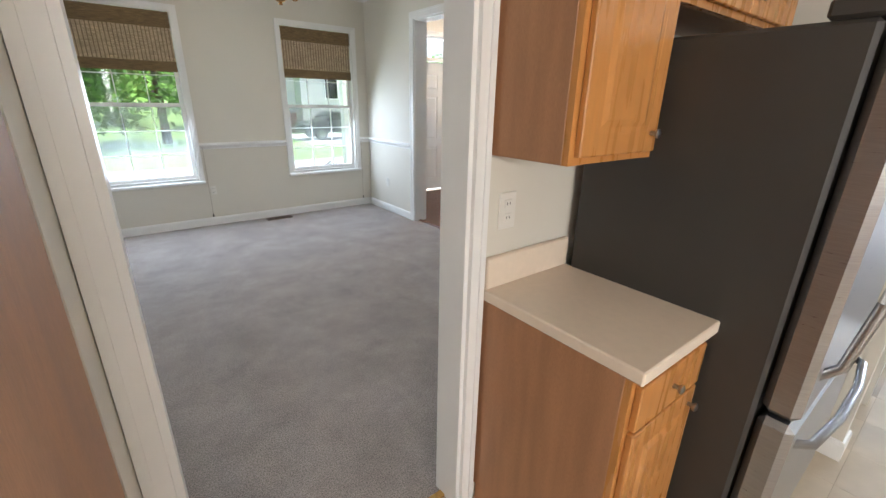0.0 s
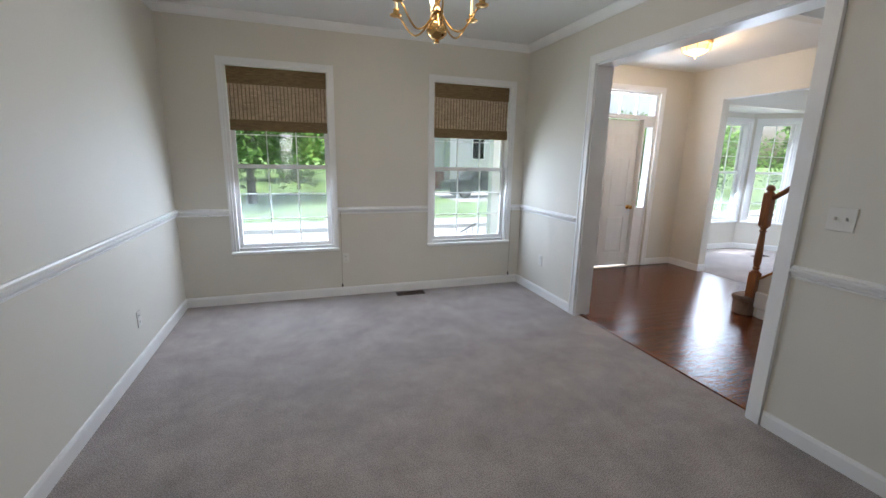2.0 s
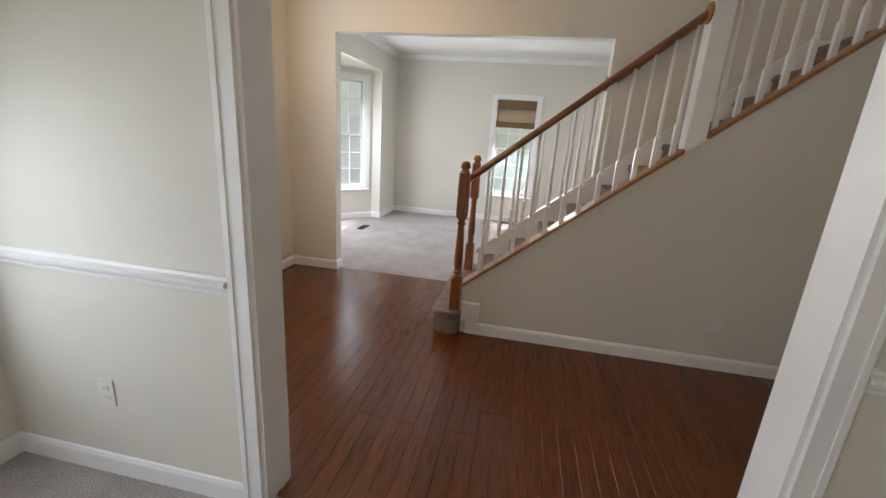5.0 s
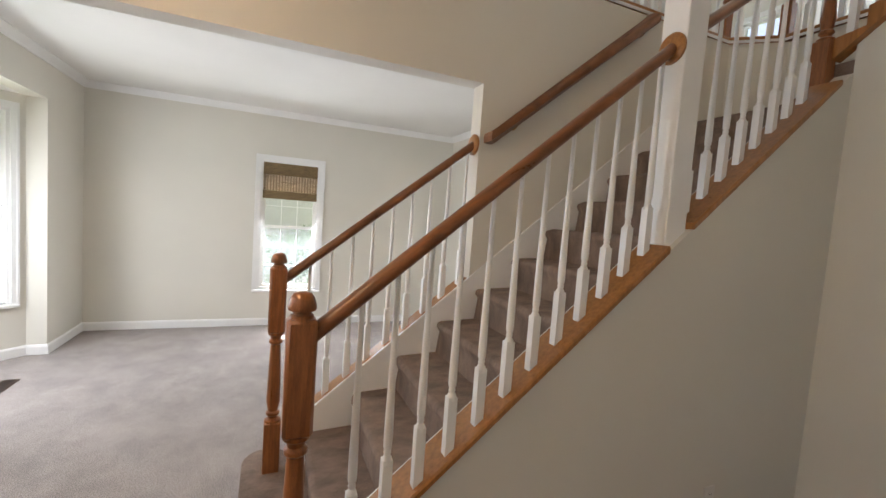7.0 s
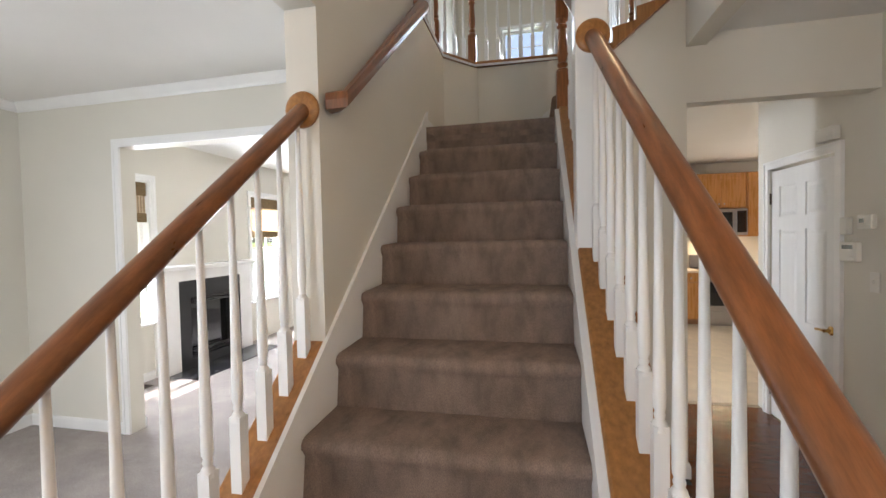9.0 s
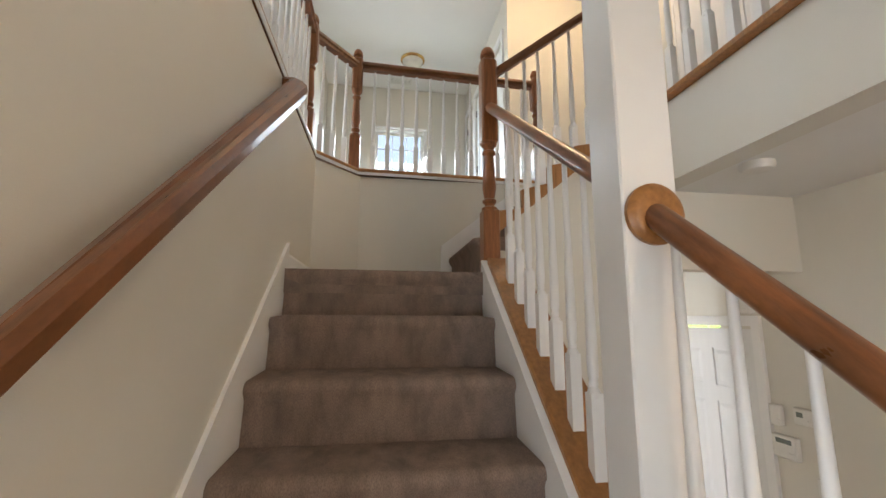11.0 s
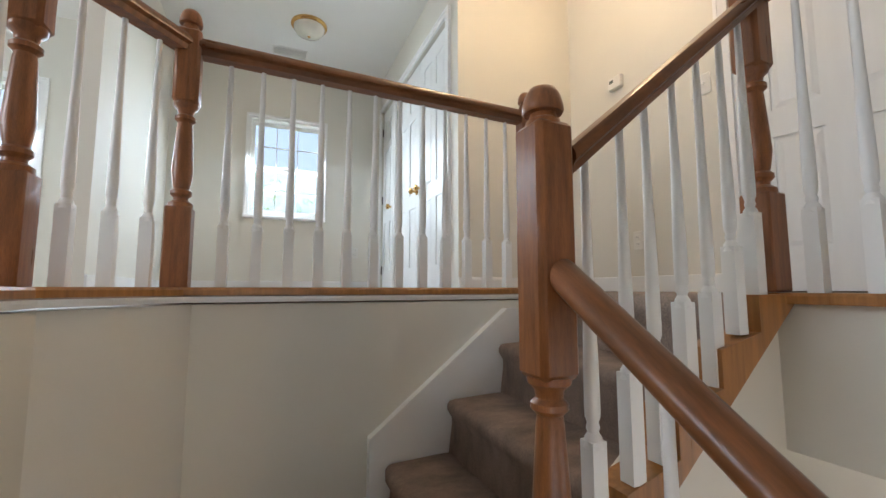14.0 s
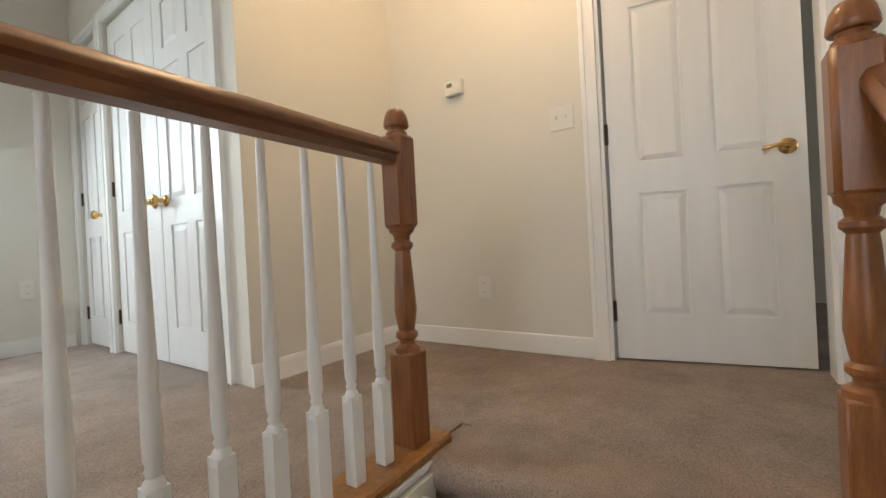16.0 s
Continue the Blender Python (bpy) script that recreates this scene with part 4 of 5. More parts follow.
# guard rail round the stairwell
guard = thing("guard_rail", "oak guard rail with white balusters round the stairwell", "railing", group="guard rails")
GT = 0.80
GUARDBAL = baluster_mesh("guard_baluster", GT - 0.03 - 0.03, 0.20)
A, Bp, C = (5.86, 0.70), (5.60, 0.385), (4.27, 0.335)
path = [(5.86, 3.66, U), (A[0], A[1], U), (Bp[0], Bp[1], U), (C[0], C[1], U)]
board = path[:3] + [(4.175, 0.332, U)]
part("handrail", sweep(B(), RAILUP, [(px, py, pz + GT) for px, py, pz in path]), M_OAKRAILX, guard, smooth=True)
part("base_board", shoe(B(), [(px, py, pz - 0.002) for px, py, pz in board], 0.13, 0.024), M_OAK, guard, "oak nosing board")
bm = sweep(B(), [(0.064, -0.024), (0.064, -0.006), (0.071, -0.006), (0.071, -0.012), (0.067, -0.024)][::-1], [(px, py, pz) for px, py, pz in board])
part("cove_moulding", bm, M_TRIM, guard, "white cove moulding")
GN, HG = newel_mesh("guard_newel", 0.25, 0.33, 0.25, s=0.036)
T = (4.18, 1.240)
for p in (A, Bp, C, T):
    if p is not T:
        shared("newel_post", GN, guard, pose(p[0], p[1], U + 0.02), "oak newel with a mushroom cap")


def fill(rail, p, q, n, zz, me):
    for i in range(n):
        f = (i + 1) / (n + 1)
        shared("baluster", me, rail, pose(p[0] + (q[0] - p[0]) * f, p[1] + (q[1] - p[1]) * f, zz))


fill(guard, (5.577, 0.385), (4.285, 0.336), 12, U + 0.02, GUARDBAL)
fill(guard, A, Bp, 3, U + 0.02, GUARDBAL)
fill(guard, (5.86, 3.66), A, 28, U + 0.02, GUARDBAL)
guard2 = thing("guard_rail", "oak guard rail with white balusters along the upper hall", "railing", group="guard rails")
shared("newel_post", GN, guard2, pose(T[0], T[1], U + 0.01), "oak newel with a mushroom cap")
part("handrail", sweep(B(), RAILUP, [(T[0], T[1], U + GT), (T[0], 3.60, U + GT)]), M_OAKRAIL, guard2, smooth=True)
part("base_board", shoe(B(), [(T[0] - 0.03, T[1], U - 0.018), (T[0] - 0.03, 3.69, U - 0.018)], 0.13, 0.026), M_OAK, guard2, "oak nosing board")
fill(guard2, T, (T[0], 3.65), 22, U + 0.005, GUARDBAL)

# ---- blinds ----
def blind(name, m, w, z0, z1, label):
    """Woven roman shade; x along, y outward, hung inside the opening."""
    b = thing(name, label, "window blind", m, group="woven shades")
    def band(nm, za, zb, y, material, step=0.0075):
        bm = B()
        n = int((zb - za) / step)
        rnd = random.Random(5)
        for i in range(n):
            z = za + (i + 0.5) * (zb - za) / n
            h = step * (0.50 + 0.04 * rnd.random())
            e = rnd.uniform(-0.0008, 0.0008)
            box(bm, -w / 2 + rnd.uniform(0, 0.003), w / 2 - rnd.uniform(0, 0.003), y + e, y + 0.003 + e, z - h, z + h)
        return tagged(part(nm, bm, material, b), kind="stuff")
    band("woven_slats", z0 + 0.09, z1 - 0.02, 0.028, M_BLIND)
    band("valance", z1 - 0.15, z1, 0.012, M_BLINDDARK)
    band("bottom_fold", z0, z0 + 0.10, 0.014, M_BLINDDARK)
    th = B()
    n = int(w / 0.034)
    for i in range(n):
        x = -w / 2 + 0.02 + i * (w - 0.04) / (n - 1)
        box(th, x - 0.0035, x + 0.0035, 0.0255, 0.0275, z0 + 0.10, z1 - 0.15)
    tagged(part("threads", th, M_CORD, b), kind="stuff")
    part("headrail", box(B(), -w / 2, w / 2, 0.018, 0.026, z1 - 0.02, z1), M_BLINDDARK, b)
    return b


blind("woven_shade", pose(0.345, 5.45, 0), 0.885, 1.715, 2.285, "brown woven bamboo shade, half raised in the window")
blind("woven_shade", pose(2.355, 5.45, 0), 0.885, 1.715, 2.285, "brown woven bamboo shade, half raised in the window")
blind("woven_shade", pose(9.35, 3.625, 0, 0, 0, -90), 0.66, 1.64, 2.095, "tan woven bamboo shade, half raised in the window")
blind("woven_shade", pose(9.35, 0.56, 0, 0, 0, -90), 0.70, 1.78, 2.225, "tan woven bamboo shade, half raised in the window")
blind("woven_shade", pose(9.35, -1.905, 0, 0, 0, -90), 0.71, 1.60, 2.225, "tan woven bamboo shade, half raised in the window")


# ---- plates and small fittings ----
def plate(name, m, label, category, w=0.072, h=0.116, kind="outlet"):
    """Wall plate on the face y=0, towards -y."""
    p = thing(name, label, category, m)
    part("cover_plate", bbox(-w / 2, w / 2, -0.006, 0, -h / 2, h / 2, 0.002), M_PLASTIC, p)
    if kind == "outlet":
        for dz in (-0.022, 0.022):
            s = part("socket", bbox(-0.016, 0.016, -0.009, -0.006, dz - 0.014, dz + 0.014, 0.003), M_PLASTIC, p)
            bm = B()
            box(bm, -0.007, -0.005, -0.0096, -0.009, dz - 0.004, dz + 0.005)
            box(bm, 0.005, 0.007, -0.0096, -0.009, dz - 0.004, dz + 0.005)
            part("slots", bm, M_SLOT, s)
    else:
        n = 2 if w > 0.1 else 1
        for i in range(n):
            x = (i - (n - 1) / 2) * 0.046
            part("toggle", bbox(x - 0.005, x + 0.005, -0.018, -0.006, -0.004, 0.012, 0.002), M_PLASTIC, p)
    return p


plate("wall_outlet", pose(-0.62, 4.28, 0.34, 0, 0, 90), "white duplex outlet on the cream wall", "outlet")
plate("wall_outlet", pose(3.02, 4.93, 0.40, 0, 0, -90), "white duplex outlet below the chair rail", "outlet")
plate("wall_outlet", pose(0.93, 5.45, 0.42), "painted outlet plate under the window", "outlet", 0.06, 0.10)
plate("wall_outlet", pose(1.07, 0.78, 1.15), "white outlet above the counter", "outlet")
plate("wall_outlet", pose(4.785, 1.97, 0.34, 0, 0, -90), "cream outlet low on the stair wall", "outlet")
plate("wall_outlet", pose(3.19, -0.015, 3.36, 0, 0, 90), "white duplex outlet low on the upper wall", "outlet")
plate("wall_switch", pose(3.19, 0.44, 4.165, 0, 0, 90), "white double light switch beside the door", "light switch", 0.118, 0.116, "switch")
plate("wall_switch", pose(3.02, 2.28, 1.24, 0, 0, -90), "white double light switch beside the opening", "light switch", 0.118, 0.116, "switch")
plate("wall_switch", pose(3.18, 1.22, 1.23, 0, 0, 90), "white light switch in the hall", "light switch", 0.072, 0.116, "switch")
plate("wall_outlet", pose(4.45, -2.68, 3.45, 0, 0, 180), "white outlet on the loft wall", "outlet")


def wall_unit(name, m, w, h, d, label, category, screen=None):
    u = thing(name, label, category, m)
    part("case", bbox(-w / 2, w / 2, -d, 0, -h / 2, h / 2, 0.006), M_PLASTIC, u)
    if screen:
        x, z, sw, sh = screen
        part("display", bbox(x - sw / 2, x + sw / 2, -d - 0.001, -d + 0.002, z - sh / 2, z + sh / 2, 0.001), M_LCD, u, "small grey display")
    for i in range(3):
        part("button", bbox(w * 0.16 + i * 0.014, w * 0.16 + i * 0.014 + 0.008, -d - 0.003, -d + 0.001, -h * 0.25, -h * 0.25 + 0.008, 0.001), M_PLASTIC, u)
    return u


wall_unit("thermostat", pose(3.19, -0.13, 4.45, 0, 0, 90), 0.11, 0.085, 0.035, "white thermostat with a grey display", "thermostat", (-0.022, 0.012, 0.034, 0.022))
wall_unit("thermostat", pose(3.18, 1.175, 1.58, 0, 0, 90), 0.115, 0.085, 0.03, "white thermostat with a grey display", "thermostat", (-0.02, 0.008, 0.035, 0.025))
wall_unit("alarm_keypad", pose(3.18, 1.05, 1.40, 0, 0, 90), 0.14, 0.12, 0.035, "white alarm keypad beside the door", "keypad", (0, 0.03, 0.09, 0.025))
wall_unit("alarm_siren", pose(3.18, 1.015, 1.56, 0, 0, 90), 0.065, 0.11, 0.035, "small cream siren box on the wall", "siren")
wall_unit("door_chime", pose(3.18, 0.86, 2.16, 0, 0, 90), 0.16, 0.09, 0.05, "beige chime box above the door corner", "door chime")


def register(name, m, w, d, label, material, ceiling=False):
    v = thing(name, label, "air vent", m)
    bm = B()
    for a in ((-w / 2, w / 2, -d / 2, -d / 2 + 0.012), (-w / 2, w / 2, d / 2 - 0.012, d / 2), (-w / 2, -w / 2 + 0.012, -d / 2 + 0.012, d / 2 - 0.012), (w / 2 - 0.012, w / 2, -d / 2 + 0.012, d / 2 - 0.012)):
        box(bm, *a, 0, 0.007)
    part("frame", bm, material, v)
    part("backing", box(B(), -w / 2 + 0.012, w / 2 - 0.012, -d / 2 + 0.012, d / 2 - 0.012, 0, 0.002), M_SLOT, v)
    sl = mesh_of("slat", box(B(), -w / 2 + 0.012, w / 2 - 0.012, -0.003, 0.003, 0.002, 0.006), material)
    n = int((d - 0.024) / 0.013)
    for i in range(n):
        shared("slat", sl, v, pose(0, -d / 2 + 0.012 + (i + 0.5) * (d - 0.024) / n, 0))
    return v


register("floor_register", pose(1.62, 5.33, 0.0), 0.32, 0.11, "dark brown metal floor register in the carpet", M_VENT)
register("floor_register", pose(7.75, 5.72, 0.0), 0.30, 0.10, "dark brown metal floor register in the carpet", M_VENT)
register("floor_register", pose(9.22, 3.6, 0.0, 0, 0, 90), 0.30, 0.10, "dark brown metal floor register by the wall", M_VENT)
register("floor_register", pose(9.20, 0.56, 0.0, 0, 0, 90), 0.30, 0.10, "dark brown metal floor register by the wall", M_VENT)
register("ceiling_register", pose(5.20, -2.45, UC, 180), 0.34, 0.16, "white ceiling air register", M_PLASTIC)
register("wall_register", pose(3.05, -3.45, 0.33, -90), 0.30, 0.45, "white return air grille low on the wall", M_PLASTIC)

bm = lathe(B(), [(0.065, 0), (0.065, 0.018), (0.055, 0.032), (0.03, 0.036)], 24)
bmesh.ops.transform(bm, matrix=pose(3.82, 1.66, H, 180), verts=bm.verts)
tagged(new("smoke_detector", mesh_of("smoke_detector", bm, M_PLASTIC, True)), "round white smoke detector on the hall ceiling", "smoke detector")

def blind_cord(x, y0):
    c = thing("blind_cord", "thin white blind cord with a dark toggle at the wall", "cord", pose(x, 5.432, 0))
    part("cord", tube(B(), [(0, 0, 0.14), (0.001, 0, y0)], 0.0013, 5), M_CORD, c)
    part("toggle", lathe(B(), [(0.004, 0.10), (0.009, 0.112), (0.007, 0.14)], 8), M_SLOT, c, "small dark cord toggle")


blind_cord(0.885, 0.95)
blind_cord(2.885, 0.95)

# white porch post
tagged(new("porch_post", mesh_of("porch_post", bbox(3.63, 3.78, 7.6, 7.76, -0.55, 3.2, 0.01), M_TRIM)), "square white porch post outside the window", "post")

# ---- lamps of the house ----
ch = thing("chandelier", "polished brass chandelier with candle lamps, lit", "chandelier", pose(1.262, 3.332, 0))
bm = lathe(B(), [(0.010, 2.105), (0.016, 2.112), (0.010, 2.120), (0.032, 2.130), (0.053, 2.150), (0.059, 2.172), (0.050, 2.198), (0.024, 2.218), (0.016, 2.235), (0.024, 2.25), (0.036, 2.262), (0.020, 2.278),
               (0.012, 2.30), (0.022, 2.33), (0.026, 2.35), (0.012, 2.38), (0.010, 2.44)], 20)
part("body", bm, M_BRASS, ch, smooth=True)
part("canopy", lathe(B(), [(0.015, 2.69), (0.05, 2.705), (0.06, 2.739)], 20), M_BRASS, ch, smooth=True)
part("stem", lathe(B(), [(0.007, 2.43), (0.007, 2.70)], 8), M_BRASS, ch, smooth=True)


arm = B()
tube(arm, [(0.025 + 0.225 * s, 0, 2.250 - 0.095 * math.sin(math.pi * min(1, s * 1.12)) + 0.012 * max(0, s - 0.5) / 0.5) for s in [i / 14 for i in range(15)]], 0.005)
arm = mesh_of("arm", arm, M_BRASS, True)
cup = mesh_of("cup", lathe(B(), [(0.008, 2.258), (0.034, 2.266), (0.036, 2.272), (0.014, 2.276), (0.018, 2.295), (0.016, 2.302)], 14, at=(0.25, 0)), M_BRASS, True)
sleeve = mesh_of("candle_sleeve", lathe(B(), [(0.0105, 2.302), (0.0105, 2.375)], 10, at=(0.25, 0)), M_CANDLE, True)
bulb = mesh_of("bulb", lathe(B(), [(0.006, 2.375), (0.012, 2.387), (0.014, 2.40), (0.010, 2.42), (0.003, 2.438)], 12, at=(0.25, 0)), M_BULB, True)
for i in range(6):
    a = shared("arm", arm, ch, pose(0, 0, 0, 0, 0, 60 * i + 20))
    shared("cup", cup, a, pose(0, 0, 0))
    shared("candle_sleeve", sleeve, a, pose(0, 0, 0), "ivory candle sleeve")
    shared("bulb", bulb, a, pose(0, 0, 0), "lit flame-shaped bulb")
lamp("chandelier_light", "POINT", Matrix.Translation((1.262, 3.332, 2.50)), 4, (1, 0.76, 0.46), radius=0.12)

fl = thing("ceiling_light", "brass flush ceiling light with faceted frosted glass, lit", "ceiling light", pose(4.50, 4.60, 0))
part("canopy", lathe(B(), [(0.15, 2.738), (0.15, 2.722), (0.12, 2.712)], 24), M_BRASS, fl, smooth=True)
part("glass_shade", lathe(B(), [(0.135, 2.712), (0.140, 2.69), (0.125, 2.645), (0.07, 2.615), (0.02, 2.608)], 8), M_LITGLASS, fl, "lit faceted frosted glass")
bm = B()
for i in range(8):
    a = 2 * math.pi * i / 8
    tube(bm, [(r * math.cos(a), r * math.sin(a), z) for r, z in ((0.138, 2.712), (0.143, 2.69), (0.128, 2.643), (0.072, 2.612), (0.02, 2.604))], 0.003, 5)
part("brass_ribs", bm, M_BRASS, fl)
part("finial", lathe(B(), [(0.02, 2.612), (0.022, 2.60), (0.008, 2.592), (0.010, 2.582), (0.003, 2.575)], 12), M_BRASS, fl, smooth=True)
lamp("ceiling_light_lamp", "POINT", Matrix.Translation((4.50, 4.60, 2.54)), 10.0, (1, 0.68, 0.36), radius=0.12)


def bowl_light(x, y, z, label, glass):
    f = thing("ceiling_light", label, "ceiling light", pose(x, y, z))
    part("canopy", lathe(B(), [(0.16, 0), (0.16, -0.014), (0.14, -0.028)], 28), M_BRASS, f, smooth=True)
    part("glass_shade", lathe(B(), [(0.138, -0.026), (0.135, -0.05), (0.11, -0.085), (0.06, -0.105), (0.02, -0.11)], 28), glass, f, smooth=True)
    part("finial", lathe(B(), [(0.014, -0.108), (0.012, -0.118), (0.004, -0.126)], 12), M_BRASS, f, smooth=True)


bowl_light(5.06, -1.92, UC, "brass-rimmed frosted bowl ceiling light, unlit", M_FROST)
bowl_light(3.92, 0.35, UC, "brass-rimmed frosted bowl ceiling light of the hall, lit", M_LITGLASS)
lamp("hall_light_lamp", "POINT", Matrix.Translation((3.92, 0.35, UC - 0.22)), 8.5, (1, 0.74, 0.45), radius=0.1)

# ---- fireplace ----
fp = thing("fireplace", "black metal fireplace insert in a white mantel surround", "fireplace")
for y0, y1, z0, z1, piece in ((-1.29, -1.06, 0, 1.22, "pilaster"), (-0.02, 0.19, 0, 1.22, "pilaster"), (-1.06, -0.02, 1.08, 1.22, "frieze")):
    part(piece, box(B(), 9.20, 9.35, y0, y1, z0, z1), M_TRIM, fp, "white painted surround")
part("mantel_shelf", bbox(9.12, 9.35, -1.36, 0.26, 1.22, 1.27, 0.008), M_TRIM, fp, "white mantel shelf")
bm = B()
wall(bm, "x", 9.205, 9.34, -1.06, -0.02, 0, 1.08, [(-0.89, -0.19, 0.12, 0.86)])
part("insert_frame", bm, M_BLACK, fp, "black metal insert")
part("firebox", box(B(), 9.30, 9.34, -0.89, -0.19, 0.12, 0.86), M_DARKGLASS, fp, "dark glass front")
for z in (0.16, 0.20, 0.80, 0.84):
    part("louvre", bbox(9.19, 9.22, -0.88, -0.20, z - 0.012, z + 0.012, 0.003), M_BLACK, fp)
tagged(new("hearth", mesh_of("hearth", bbox(8.75, 9.19, -1.29, 0.19, -0.005, 0.012, 0.003), M_SLATE)), "black tile hearth before the fireplace", "hearth", kind="structure")


# ---- kitchen ----
def cab_door(parent, name, m, w, h, knob=None):
    d = part(name, bbox(0, w, -0.019, 0, 0, h, 0.003), M_CAB, parent)
    d.matrix_basis = m
    k = 0.052
    bm = B()
    o = [(k, k), (w - k, k), (w - k, h - k), (k, h - k)]
    i = [(k + 0.035, k + 0.035), (w - k - 0.035, k + 0.035), (w - k - 0.035, h - k - 0.035), (k + 0.035, h - k - 0.035)]
    c = [(k + 0.008, k + 0.008), (w - k - 0.008, k + 0.008), (w - k - 0.008, h - k - 0.008), (k + 0.008, h - k - 0.008)]
    if h > 0.25:
        v0 = [bm.verts.new((p, -0.0195, q)) for p, q in o]
        v1 = [bm.verts.new((p, -0.0165, q)) for p, q in c]
        v2 = [bm.verts.new((p, -0.0245, q)) for p, q in i]
        for a, b in ((v0, v1), (v1, v2)):
            for n in range(4):
                bm.faces.new((a[n], a[(n + 1) % 4], b[(n + 1) % 4], b[n]))
        bm.faces.new(v2)
        part("raised_panel", bm, M_CAB, d)
    if knob:
        kb = lathe(B(), [(0.006, 0), (0.006, 0.012), (0.012, 0.017), (0.013, 0.023), (0.006, 0.027)], 14)
        bmesh.ops.transform(kb, matrix=pose(knob[0], -0.019, knob[1], 90), verts=kb.verts)
        part("knob", kb, M_STEEL, d, "brushed nickel knob", smooth=True)
    return d


def cabinet(name, m, w, d, z0, z1, label, doors, drawer=None, toe=False):
    """Origin at the back left floor corner seen from the front; x along, front towards -y."""
    c = thing(name, label, "cabinet", m)
    part("body", bbox(0, w, -d, -0.001, z0 + (0.09 if toe else 0), z1, 0.002), M_CABSIDE, c)
    bm = B()
    z = z0 + (0.09 if toe else 0)
    for a in ((0.001, 0.035, z, z1 - 0.001), (w - 0.035, w - 0.001, z, z1 - 0.001), (0.035, w - 0.035, z1 - 0.035, z1 - 0.001), (0.035, w - 0.035, z + 0.001, z + 0.035)):
        box(bm, a[0], a[1], -d - 0.018, -d, a[2], a[3])
    part("face_frame", bm, M_CAB, c, "honey-stained face frame")
    if toe:
        part("toe_kick", box(B(), 0.01, w - 0.01, -d + 0.06, -0.01, 0, 0.09), M_CABSIDE, c)
    dz = z1 - 0.02
    if drawer:
        cab_door(c, "drawer_front", pose(0.02, -d - 0.018, z1 - 0.02 - drawer), w - 0.04, drawer, ((w - 0.04) / 2, drawer / 2))
        dz = z1 - 0.03 - drawer
    dw = (w - 0.04 - 0.006 * (doors - 1)) / doors
    for i in range(doors):
        hgt = dz - z - 0.02
        kx = dw - 0.035 if i == 0 else 0.035
        cab_door(c, "door", pose(0.02 + i * (dw + 0.006), -d - 0.018, z + 0.02), dw, hgt, (kx, hgt - 0.05 if toe else 0.05))
    return c


cabinet("base_cabinet", pose(0.985, 0.78, 0), 0.385, 0.50, 0, 0.865, "honey-stained base cabinet with drawer and door", 1, 0.13, True)
cabinet("wall_cabinet", pose(0.985, 0.78, 0), 0.385, 0.25, 1.325, 2.10, "honey-stained wall cabinet with a raised-panel door", 1)
cabinet("wall_cabinet", pose(1.375, 0.78, 0), 0.86, 0.25, 1.725, 2.10, "honey-stained cabinet over the refrigerator", 2)
ct = thing("countertop", "cream laminate countertop with a low backsplash", "countertop")
part("slab", bbox(0.975, 1.385, 0.235, 0.779, 0.868, 0.906, 0.004), M_COUNTER, ct)
part("backsplash", bbox(0.985, 1.385, 0.758, 0.779, 0.906, 1.01, 0.004), M_COUNTER, ct)
part("edge_line", box(B(), 0.9745, 0.9752, 0.24, 0.77, 0.871, 0.8735), M_CABSIDE, ct)
fr = thing("refrigerator", "grey-sided refrigerator with stainless doors and curved handles", "refrigerator")
part("body", bbox(1.38, 2.235, 0.105, 0.74, 0.02, 1.64, 0.01), M_FRIDGE, fr, "dark grey side panels")
part("door", bbox(1.38, 2.235, 0.015, 0.098, 0.70, 1.645, 0.018), M_STEEL, fr, "stainless upper door")
part("freezer_drawer", bbox(1.38, 2.235, 0.015, 0.098, 0.06, 0.685, 0.018), M_STEEL, fr, "stainless freezer drawer")
part("hinge_cover", bbox(1.385, 1.50, 0.05, 0.20, 1.642, 1.685, 0.008), M_FRIDGE, fr, "grey hinge cover")
part("door_handle", tube(B(), [(1.47, 0.035, 0.80), (1.47, -0.015, 0.86), (1.47, -0.04, 1.05), (1.47, -0.04, 1.25), (1.47, -0.015, 1.42), (1.47, 0.035, 1.48)], 0.013, 10), M_STEEL, fr, smooth=True)
part("drawer_handle", tube(B(), [(1.44, 0.035, 0.60), (1.50, -0.015, 0.60), (1.70, -0.035, 0.60), (1.95, -0.035, 0.60), (2.14, -0.015, 0.60), (2.19, 0.035, 0.60)], 0.013, 10), M_STEEL, fr, smooth=True)
pc = thing("pantry_cabinet", "tall brown veneered pantry cabinet beside the opening", "cabinet")
part("body", bbox(-0.55, 0.044, 0.03, 0.612, 0.0, 2.10, 0.003), M_CABSIDE, pc)
part("face_frame", bbox(-0.55, 0.044, 0.012, 0.029, 0.09, 2.10, 0.002), M_CAB, pc)
for k, (za, zb) in enumerate(((0.12, 1.28), (1.31, 2.07))):
    cab_door(pc, "door", pose(-0.52, 0.012, za), 0.535, zb - za, (0.50, (zb - za) * (0.9 if k == 0 else 0.1)))
structure("wall_stub", box(B(), -0.60, 0.046, 0.613, 0.779, 0, H), M_WALL, "cream wall end beside the opening")

